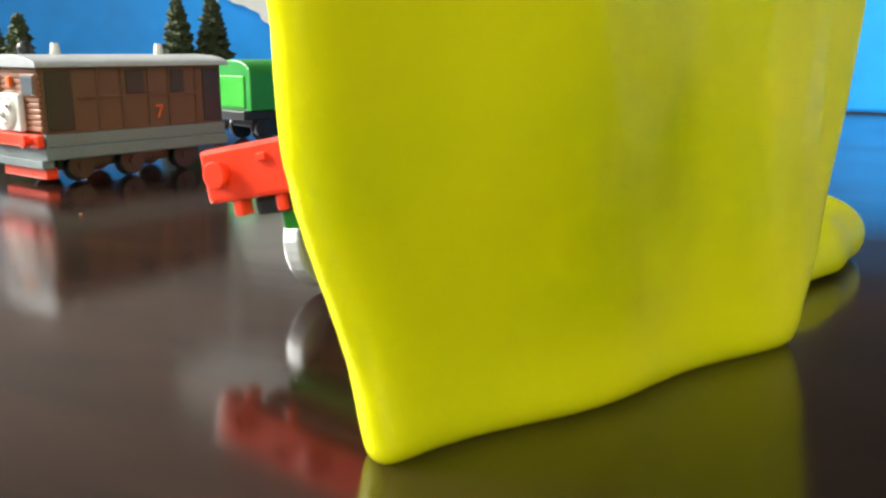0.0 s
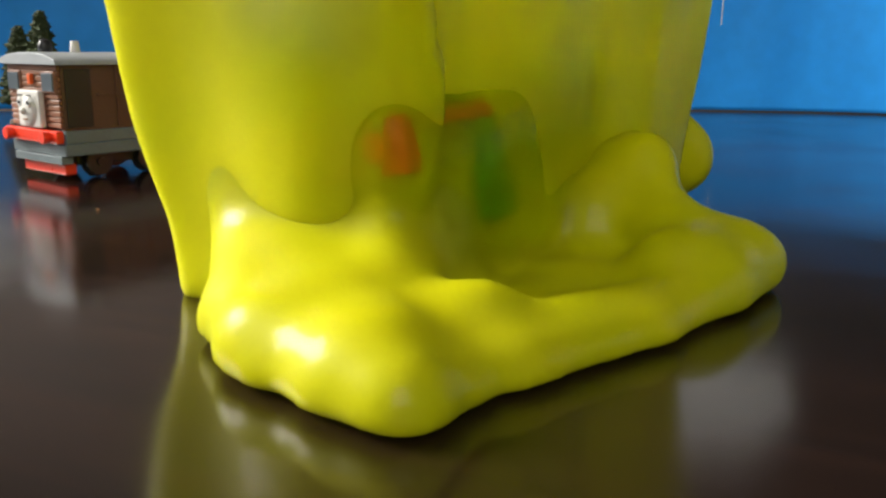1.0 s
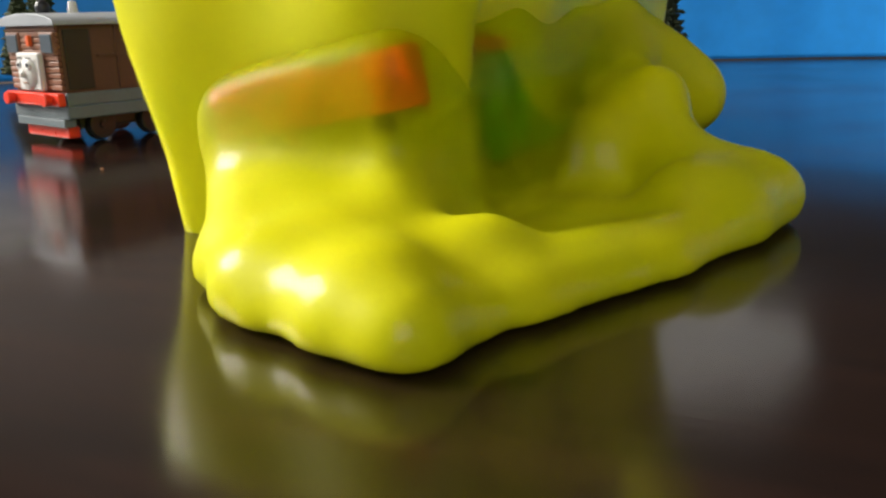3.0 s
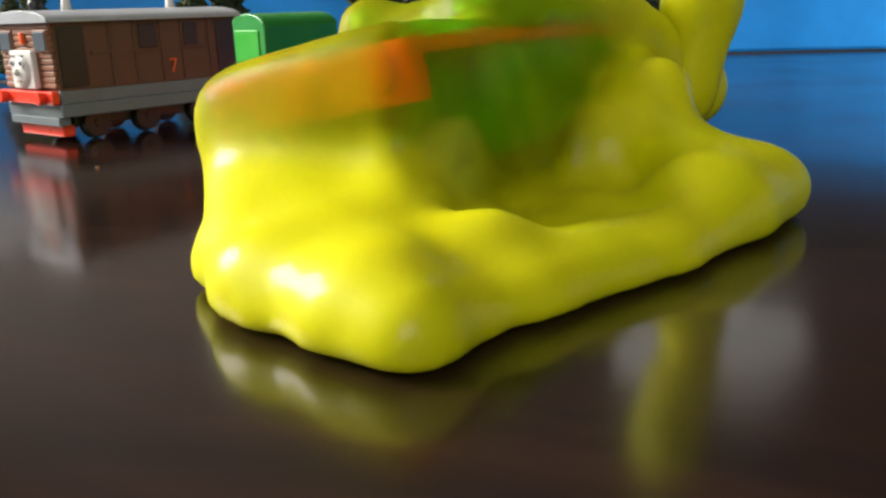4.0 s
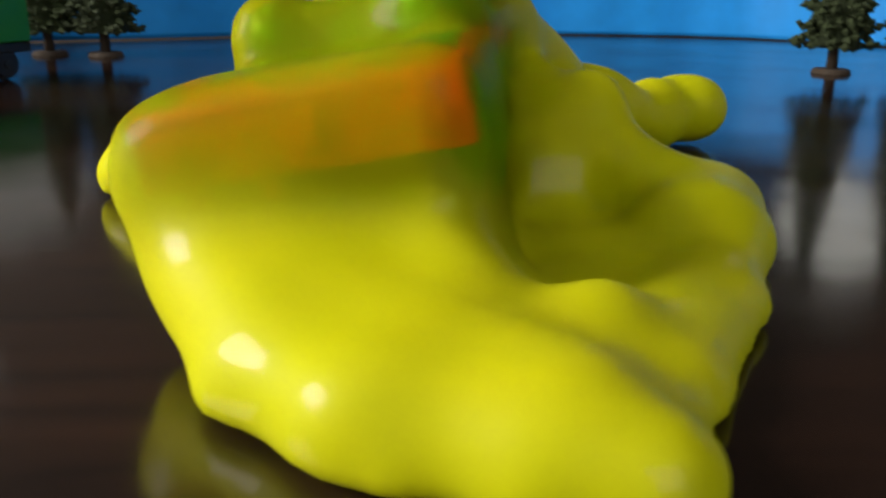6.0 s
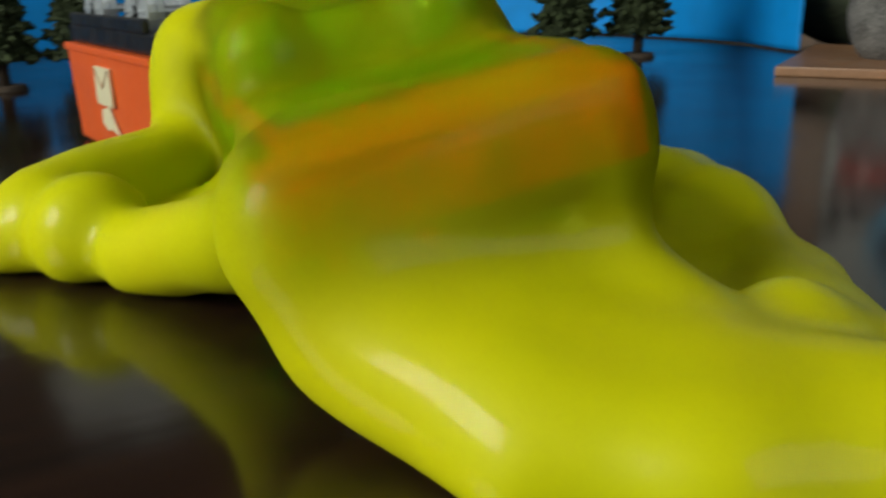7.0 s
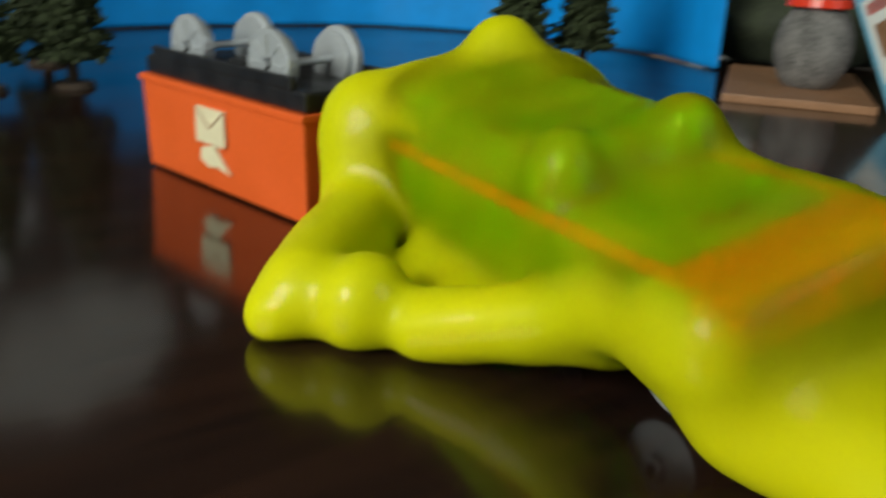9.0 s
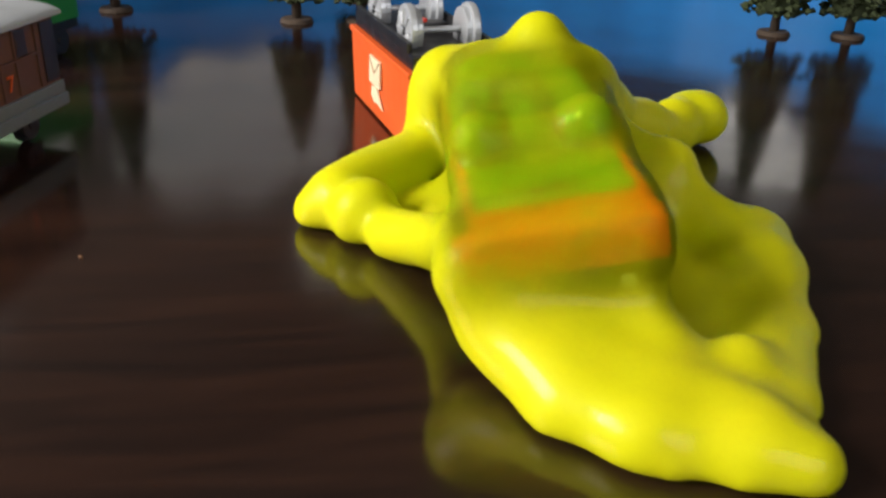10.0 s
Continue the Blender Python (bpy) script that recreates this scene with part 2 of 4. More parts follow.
# ---- the room ----
def room():
    x0, x1, y0, y1, zf, zc, th = -1.6, 2.3, -1.65, 2.1, -0.74, 1.75, 0.12

    def slab(name, b, mat, label):
        return tagged(new(name, mesh_of(name, b, mat)), label, name.split("_")[0], kind="structure")

    slab("floor", box(x0, x1, y0, y1, zf - 0.1, zf), FLOOR, "dark carpeted floor of the room")
    slab("ceiling", box(x0, x1, y0, y1, zc, zc + 0.1), CEIL, "plain pale painted ceiling")
    slab("wall_north", box(x0 - th, x1 + th, y1, y1 + th, zf, zc), WALL, "plain painted room wall")
    # East wall's colour is kept low so the tabletop reflects little from it.
    slab("wall_east", box(x1, x1 + th, y0, y1, zf, zc), DARKWALL, "dark room wall")
    # West and south walls have a window opening each.
    wy0, wy1, wz0, wz1 = 0.3, 1.6, 0.35, 1.5
    b = box(x0 - th, x0, y0, wy0, zf, zc)
    for q in ((wy1, y1, zf, zc), (wy0, wy1, zf, wz0), (wy0, wy1, wz1, zc)):
        box(x0 - th, x0, q[0], q[1], q[2], q[3], bm=b)
    slab("wall_west", b, WALL, "painted room wall with a window opening")
    # The south opening and its window are added for the fill lamp.
    sx0, sx1, sz0, sz1 = -1.0, 0.3, 0.4, 1.5
    b = box(x0 - th, sx0, y0 - th, y0, zf, zc)
    for q in ((sx1, x1 + th, zf, zc), (sx0, sx1, zf, sz0), (sx0, sx1, sz1, zc)):
        box(q[0], q[1], y0 - th, y0, q[2], q[3], bm=b)
    slab("wall_south", b, WALL, "painted room wall with a window opening")
    w1 = tagged(new("window_1"), "unseen white framed daylight window in the wall", "window", kind="structure")
    for q in ((wy0, wy0 + 0.05, wz0, wz1), (wy1 - 0.05, wy1, wz0, wz1), (wy0 + 0.05, wy1 - 0.05, wz0, wz0 + 0.05), (wy0 + 0.05, wy1 - 0.05, wz1 - 0.05, wz1), (0.93, 0.97, wz0 + 0.05, wz1 - 0.05)):
        part("window_frame", box(x0 - 0.08, x0 - 0.03, q[0], q[1], q[2], q[3], 0.004), WHITE, w1)
    w2 = tagged(new("window_2"), "unseen white framed daylight window in the wall", "window", kind="structure")
    for q in ((sx0, sx0 + 0.05, sz0, sz1), (sx1 - 0.05, sx1, sz0, sz1), (sx0 + 0.05, sx1 - 0.05, sz0, sz0 + 0.05), (sx0 + 0.05, sx1 - 0.05, sz1 - 0.05, sz1)):
        part("window_frame", box(q[0], q[1], y0 - 0.08, y0 - 0.03, q[2], q[3], 0.004), WHITE, w2)
    d = tagged(new("door_1"), "pale grey flush door in a brown frame", "door", kind="structure")
    part("door_leaf", box(x1 - 0.035, x1 - 0.004, 0.06, 0.26, zf + 0.004, 1.35, 0.003), WHITE, d)
    for y in (0.02, 0.264):
        part("door_frame", box(x1 - 0.05, x1 - 0.004, y, y + 0.036 if y < 0.1 else y + 0.09, zf + 0.004, 1.39, 0.004), TAN, d)


room()


def table():
    t = thing("table", pose(0, 0, 0), "dark red-brown varnished wooden table with a glossy top", "table")
    part("tabletop", box(-0.75, 1.05, -0.62, 1.0, -0.03, 0.0, 0.004), TABLE, t)
    part("apron", box(-0.68, 0.98, -0.55, 0.93, -0.11, -0.03, 0.004), TABLE, t)
    for x in (-0.66, 0.92):
        for y in (-0.53, 0.87):
            part("leg", rod((x + 0.02, y + 0.02, -0.74), (x + 0.02, y + 0.02, -0.11), 0.025, 0.035), TABLE, t)


table()

# ---- the backdrop ----
BACK = [(0.63, 0.13), (0.70, 0.19), (0.765, 0.29), (0.79, 0.40), (0.76, 0.52), (0.67, 0.625), (0.53, 0.71), (0.35, 0.775), (0.12, 0.815), (-0.15, 0.84), (-0.45, 0.85), (-0.72, 0.85)]


def back_at(s):
    """Place and inward normal on the backdrop's plan line at s from 0 to 1."""
    k = s * (len(BACK) - 1)
    i = min(int(k), len(BACK) - 2)
    f = k - i
    p = [Vector(BACK[max(0, min(len(BACK) - 1, j))]) for j in (i - 1, i, i + 1, i + 2)]
    at = 0.5 * (2 * p[1] + (p[2] - p[0]) * f + (2 * p[0] - 5 * p[1] + 4 * p[2] - p[3]) * f * f + (3 * p[1] - p[0] - 3 * p[2] + p[3]) * f ** 3)
    d = (p[2] - p[1]).normalized()
    return at, Vector((-d.y, d.x)) * 1.0


def backdrop():
    bm = bmesh.new()
    rows = []
    steps, high = 150, 26
    for i in range(steps + 1):
        s = i / steps
        at, n = back_at(s)
        col = []
        for j in range(high + 1):
            z = 0.0015 + 0.118 * j / high
            fold = 0.006 * math.sin(s * 46) * (0.4 + 0.6 * j / high) + 0.004 * noise.noise((s * 30, z * 3, 1))
            col.append(bm.verts.new((at.x + n.x * fold, at.y + n.y * fold, z)))
        rows.append(col)
    for a, b in zip(rows, rows[1:]):
        for j in range(high):
            bm.faces.new((a[j], b[j], b[j + 1], a[j + 1]))
    ob = new("backdrop", mesh_of("backdrop", bm, BLUE, True))
    sol = ob.modifiers.new("thick", "SOLIDIFY")
    sol.thickness = 0.002
    tagged(ob, "low bright blue paper sky backdrop curving round the table", "backdrop", kind="structure")


backdrop()


def cloud(s, z, wide, lumps, seed):
    """A scalloped white card cloud on the backdrop."""
    rnd = random.Random(seed)
    at, n = back_at(s)
    n = -n if n.dot(Vector((0.1, 0.1)) - at) < 0 else n
    c = thing("paper_cloud", Matrix.Translation((at.x + n.x * 0.012, at.y + n.y * 0.012, z)) @ pose(0, 0, 0, 90, 0, math.degrees(math.atan2(n.x, -n.y))), "white paper cloud cut-out fixed to the top of the blue backdrop", "cloud", "clouds on the backdrop")
    pts = []
    for k in range(lumps * 10):
        a = 2 * math.pi * k / (lumps * 10)
        r = 0.84 + 0.16 * abs(math.sin(a * lumps / 2 + seed)) + 0.03 * rnd.uniform(-1, 1)
        pts.append((wide / 2 * r * math.cos(a), wide * 0.30 * r * math.sin(a)))
    part("card", prism(pts, 0, 0.002), CLOUD, c)
    if z - wide * 0.3 > 0.12:
        part("wire", rod((0, -wide * 0.2, -0.0008), (0, 0.09 - z, -0.0008), 0.0007, segs=6), SILVER, c)


for args in ((0.650, 0.165, 0.30, 9, 1), (0.745, 0.135, 0.17, 7, 2), (0.27, 0.185, 0.17, 7, 3), (0.573, 0.330, 0.24, 8, 4), (0.775, 0.300, 0.14, 7, 5), (0.86, 0.14, 0.12, 7, 6)):
    cloud(*args)


# ---- model trees ----
def tree(x, y, high, seed):
    rnd = random.Random(seed)
    t = thing("model_tree", pose(x, y, 0, 0, 0, rnd.uniform(0, 360)), "dark green conical model fir tree on a round foot", "tree", "model trees before the backdrop")
    part("foot", rod((0, 0, 0), (0, 0, 0.0035), 0.0135, 0.012, 20, 0.0008), TRUNK, t)
    part("trunk", rod((0, 0, 0.0035), (0, 0, 0.035), 0.004, 0.003, 10), TRUNK, t, smooth=True)
    bm = bmesh.new()
    low, wide = 0.018, 0.0270 * (high / 0.13) ** 0.5
    n = 900
    verts, faces = [], []
    for k in range(n):
        f = (k + rnd.random()) / n
        z = low + (high - low) * f
        r = wide * (1 - f) ** 0.8 * (0.55 + 0.5 * rnd.random()) * (0.85 + 0.15 * math.sin(f * 60))
        a = k * 2.39996 + rnd.uniform(-0.3, 0.3)
        c = Vector((r * math.cos(a), r * math.sin(a), z))
        out = Vector((math.cos(a), math.sin(a), rnd.uniform(-0.5, 0.6))).normalized()
        side = out.cross(Vector((0, 0, 1))).normalized()
        up = side.cross(out)
        s = rnd.uniform(0.0022, 0.0042)
        q = [c + out * s * 1.3, c + side * s, c - side * s, c + up * s * 0.8, c - up * s * 0.8, c - out * s]
        i = len(verts)
        verts += q
        faces += [(i, i + 1, i + 3), (i, i + 3, i + 2), (i, i + 2, i + 4), (i, i + 4, i + 1), (i + 5, i + 3, i + 1), (i + 5, i + 2, i + 3), (i + 5, i + 4, i + 2), (i + 5, i + 1, i + 4)]
    bm.free()
    me = bpy.data.meshes.new("crown")
    me.from_pydata(verts, [], faces)
    me.materials.append(NEEDLE)
    ob = new("crown", me)
    ob.parent = t
    core = rod((0, 0, low), (0, 0, high * 0.97), wide * 0.62, 0.0012, 14)
    part("crown_core", core, NEEDLE, t, smooth=True)


for k, (x, y, h) in enumerate(((0.097, 0.678, 0.13), (0.130, 0.648, 0.150), (0.224, 0.533, 0.105), (0.266, 0.504, 0.128), (0.514, 0.280, 0.135), (0.556, 0.237, 0.150), (-0.176, 0.665, 0.090), (-0.196, 0.675, 0.078), (-0.052, 0.660, 0.104), (-0.024, 0.668, 0.110), (0.33, 0.585, 0.12))):
    tree(x, y, h, 40 + k)


# ---- tram engine ----
def wheel(parent, x, y, z, r, wide, mat, axis="x"):
    d = wide / 2
    w = part("wheel", rod((x - d, y, z), (x + d, y, z), r, r, 24, 0.0006), mat, parent)
    side = 1 if x > 0 else -1
    part("flange", rod((x - side * d * 1.6, y, z), (x - side * d, y, z), r * 1.14, r * 1.14, 24, 0.0004), mat, w)
    part("hub", rod((x + side * d, y, z), (x + side * (d + 0.0008), y, z), r * 0.32, r * 0.28, 14), BLACK, w)
    return w


def tram():
    # local x across, y towards the rear; the front is at y = 0
    wd, ln = 0.052, 0.106
    ahead = Vector((0.78, 0.62)).normalized()
    base = frame_of(-0.1, 0.315, 0, ahead) @ pose(-wd / 2, 0, 0)
    t = thing("tram_engine", base, "brown wooden-sided toy tram engine with a grey roof and pale face", "toy train")
    h = wd / 2
    part("body", box(-h + 0.002, h - 0.002, 0.0025, ln - 0.0015, 0.024, 0.0555, 0.0008), DARKBROWN, t)
    part("running_board", box(-h, h, 0.001, ln, 0.0125, 0.0185, 0.0008), GREY, t)
    part("side_skirt", box(-h + 0.0008, h - 0.0008, 0.002, ln - 0.001, 0.0185, 0.0245, 0.0006), GREY, t)
    # arched roof
    pts = [(-h - 0.0015, 0.0)] + [((h + 0.0015) * math.sin(radians(a)), 0.0048 * math.cos(radians(a)) + 0.001) for a in range(-90, 91, 10)] + [(h + 0.0015, 0.0)]
    r = prism([(x, z) for x, z in pts], 0, ln + 0.003, 0.0004)
    bmesh.ops.transform(r, matrix=pose(0, ln + 0.0015, 0.0553, 90, 0, 0), verts=r.verts)
    part("roof", r, ROOFGREY, t, smooth=False)
    for y in (0.022, 0.080):
        v = part("roof_vent", rod((0.004, y, 0.0605), (0.004, y, 0.0665), 0.0026, 0.0018, 14, 0.0005), FACEGREY, t, smooth=True)
    part("bell", ball((-0.006, 0.012, 0.0635), (0.0035, 0.0035, 0.004)), BLACK, t, smooth=True)
    # front planks, windows, face, beam
    for k in range(11):
        z = 0.0258 + k * 0.0027
        part("plank", box(-h + 0.0022, h - 0.0022, 0.0008, 0.0026, z, z + 0.0024, 0.0004, 1), BROWN, t)
    for x in (-0.0165, 0.0165):
        fr = part("front_window", box(x - 0.0062, x + 0.0062, 0.0, 0.002, 0.042, 0.0525, 0.0006), BROWN, t)
        part("pane", box(x - 0.0052, x + 0.0052, -0.0006, 0.0006, 0.043, 0.0515, 0.0004), GLASS, fr)
    part("lamp_bracket", box(-0.0014, 0.0014, -0.001, 0.001, 0.046, 0.051, 0.0004), ORANGE, t)
    part("face_plate", box(-0.0105, 0.0105, -0.0022, 0.001, 0.0255, 0.0432, 0.0012, 3), FACEGREY, t)
    part("face_mask", ball((0, -0.0015, 0.0335), (0.0082, 0.0032, 0.0078), 20), FACEGREY, t, smooth=True)
    part("nose_knob", ball((0, -0.0048, 0.0335), (0.0017, 0.0017, 0.0017)), FACEGREY, t, smooth=True)
    for x in (-0.0042, 0.0042):
        part("eye_disc", rod((x, -0.0040, 0.0375), (x, -0.0046, 0.0375), 0.0021, 0.002, 14), WHITE, t)
        part("eye_dot", rod((x + 0.0003, -0.0044, 0.0375), (x + 0.0003, -0.0050, 0.0375), 0.0010, 0.001, 12), BLACK, t)
        part("brow_bar", box(x - 0.0018, x + 0.0018, -0.0042, -0.0034, 0.0404, 0.0411), BLACK, t)
    part("mouth_bar", box(-0.0022, 0.0022, -0.0044, -0.0036, 0.0290, 0.0299, 0.0003), TAN, t)
    beam = part("buffer_beam", box(-h + 0.0005, h - 0.0005, -0.0026, 0.001, 0.0187, 0.0248, 0.0008), RED, t)
    for x in (-0.018, 0.018):
        part("buffer", rod((x, -0.0026, 0.0217), (x, -0.0064, 0.0217), 0.0027, 0.003, 16, 0.0005), RED, beam)
    part("front_step", box(-h + 0.003, h - 0.003, 0.0, 0.006, 0.0085, 0.0125, 0.0006), GREY, t)
    part("cow_catcher", box(-h + 0.006, h - 0.006, 0.003, 0.009, 0.003, 0.0085, 0.0008), RED, t)
    # right side: panels, dark windows, number
    for side in (-1, 1):
        x = side * (h - 0.002)
        for k, (y0, y1) in enumerate(((0.004, 0.017), (0.046, 0.056), (0.072, 0.080), (0.092, 0.103))):
            part("side_window", box(min(x, x + side * 0.0008), max(x, x + side * 0.0008), y0, y1, 0.042 if k in (1, 2) else 0.026, 0.0535, 0.0003), BLACK, t)
        for y in (0.030, 0.043, 0.058, 0.070, 0.087):
            part("batten", box(min(x, x + side * 0.0010), max(x, x + side * 0.0010), y, y + 0.0010, 0.0255, 0.0545), DARKBROWN, t)
        part("rail", box(min(x, x + side * 0.0011), max(x, x + side * 0.0011), 0.020, 0.090, 0.0405, 0.0416), DARKBROWN, t)
    cu = bpy.data.curves.new("numeral", "FONT")
    cu.body, cu.size, cu.extrude, cu.align_x = "7", 0.010, 0.0003, "CENTER"
    cu.materials.append(ORANGE)
    num = new("side_numeral", cu)
    num.parent = t
    num.matrix_basis = pose(h - 0.0013, 0.064, 0.0290, 90, 0, 90)
    # underframe and wheels
    part("underframe", box(-0.015, 0.015, 0.012, ln - 0.012, 0.0065, 0.0125, 0.0008), BLACK, t)
    for y in (0.022, 0.050, 0.082):
        for x in (-0.017, 0.017):
            wheel(t, x, y, 0.0080, 0.0070, 0.004, BLACK)
    part("coupling_hook", box(-0.002, 0.002, ln, ln + 0.010, 0.012, 0.015, 0.0006), BLACK, t)


tram()


def green_van():
    wd, ln = 0.044, 0.062
    ahead = Vector((0.86, 0.51)).normalized()
    t = thing("goods_van", frame_of(0.0, 0.50, 0, ahead) @ pose(-wd / 2, 0, 0), "glossy green toy van with an arched roof on black wheels", "toy train")
    h = wd / 2
    pts = [(-h, 0.0), (h, 0.0), (h, 0.026)] + [(h * math.cos(radians(a)), 0.026 + 0.009 * math.sin(radians(a))) for a in range(15, 180, 15)] + [(-h, 0.026)]
    b = prism(pts, 0, ln, 0.001)
    bmesh.ops.transform(b, matrix=pose(0, ln, 0.022, 90, 0, 0), verts=b.verts)
    part("body", b, GREEN, t)
    part("end_rim", box(-h * 0.7, h * 0.7, -0.0012, 0.0005, 0.024, 0.046, 0.001), LEAFGREEN, t)
    part("frame_bar", box(-h + 0.003, h - 0.003, -0.004, ln + 0.002, 0.0155, 0.022, 0.001), BLACK, t)
    part("underframe", box(-0.014, 0.014, 0.006, ln - 0.006, 0.010, 0.0155, 0.0008), BLACK, t)
    for y in (0.014, 0.046):
        for x in (-0.016, 0.016):
            wheel(t, x, y, 0.0092, 0.0082, 0.004, BLACK)


green_van()


# ---- overturned orange wagon ----
def orange_wagon():
    ahead = Vector((0.047, 0.101)).normalized()
    wd, ln = 0.046, 0.111
    t = thing("orange_wagon", frame_of(0.083, 0.2445, 0, ahead), "orange toy wagon lying upside down with silver wheels in the air", "toy train")
    # local x runs away from the camera side (0 to wd), y along the wagon
    b = box(0, wd, 0, ln, 0.001, 0.040)
    for v in b.verts:
        if v.co.z < 0.01:
            v.co.x += 0.0015 if v.co.x < wd / 2 else -0.0015
    bmesh.ops.bevel(b, geom=b.edges[:], offset=0.0012, segments=2, profile=0.6, affect="EDGES")
    part("body", b, ORANGE, t)
    part("rim", box(-0.0008, wd + 0.0008, -0.0008, ln + 0.0008, 0.0372, 0.0402, 0.0007), ORANGE, t)
    part("chassis", box(0.002, wd - 0.002, 0.001, ln - 0.001, 0.0402, 0.0475, 0.0012), BLACK, t)
    part("bearing_frame", box(0.0012, 0.0038, 0.008, ln - 0.008, 0.0470, 0.0520, 0.0008), BLACK, t)
    part("bearing_frame", box(wd - 0.0038, wd - 0.0012, 0.008, ln - 0.008, 0.0470, 0.0520, 0.0008), BLACK, t)
    part("cross_bar", box(0.010, wd - 0.010, 0.050, 0.060, 0.0475, 0.052, 0.001), BLACK, t)
    part("screw_cap", rod((0.023, 0.055, 0.052), (0.023, 0.055, 0.0535), 0.003, 0.0026, 14), RED, t)
    for y in (0.028, 0.083):
        part("axle", rod((0.004, y, 0.0535), (wd - 0.004, y, 0.0535), 0.0016), SILVER, t)
        for x in (0.0075, wd - 0.0075):
            w = part("wheel", rod((x - 0.0018, y, 0.0535), (x + 0.0018, y, 0.0535), 0.0125, 0.0125, 32, 0.0007), SILVER, t)
            s = -1 if x < wd / 2 else 1
            part("tread", rod((x - s * 0.0018, y, 0.0535), (x - s * 0.0048, y, 0.0535), 0.0105, 0.0105, 28, 0.0005), SILVER, w)
            part("hub", rod((x + s * 0.0018, y, 0.0535), (x + s * 0.0027, y, 0.0535), 0.0022, 0.0018, 14), BLACK, w)
            for k in range(8):
                a = 2 * math.pi * k / 8
                part("spoke", rod((x + s * 0.0019, y + 0.003 * math.cos(a), 0.0535 + 0.003 * math.sin(a)), (x + s * 0.0019, y + 0.0105 * math.cos(a), 0.0535 + 0.0105 * math.sin(a)), 0.0006, 0.0008, 6), SILVER, w)
    for y in (-0.006, ln):
        part("coupling", box(wd / 2 - 0.003, wd / 2 + 0.003, y, y + 0.006, 0.041, 0.0455, 0.0008), BLACK, t)
    # printed emblem on the side: plain shapes, upside down
    part("emblem_plate", box(-0.0011, 0.0002, 0.0475, 0.0675, 0.0195, 0.0335, 0.0002, 1), CREAM, t)
    for k, (a, b2) in enumerate((((0.0480, 0.033), (0.0570, 0.026)), ((0.0670, 0.033), (0.0570, 0.026)))):
        part("emblem_line", rod((-0.0012, a[0], a[1]), (-0.0012, b2[0], b2[1]), 0.00035, segs=6), TAN, t)
    b = prism([(0.045, 0.0095), (0.050, 0.0135), (0.056, 0.0190), (0.065, 0.0175), (0.066, 0.0125), (0.060, 0.0100), (0.054, 0.0110)], 0, 0.0008)
    bmesh.ops.transform(b, matrix=Matrix(((0, 0, -1, 0.0004), (1, 0, 0, 0), (0, 1, 0, 0), (0, 0, 0, 1))), verts=b.verts)
    bmesh.ops.recalc_face_normals(b, faces=b.faces)
    part("emblem_leaf", b, CREAM, t)


orange_wagon()


# ---- toy engine under the slime ----
ENGINE = Matrix.Identity(4)
_a = Vector((0.665, 0.747, 0.0)).normalized()
_b = Vector((0.747, -0.665, 0.20)).normalized()
_u = _b.cross(_a).normalized()
for _i in range(3):
    ENGINE[_i][0], ENGINE[_i][1], ENGINE[_i][2] = _b[_i], _a[_i], _u[_i]
ENGINE.translation = (-0.001, 0.0885, 0.0445)


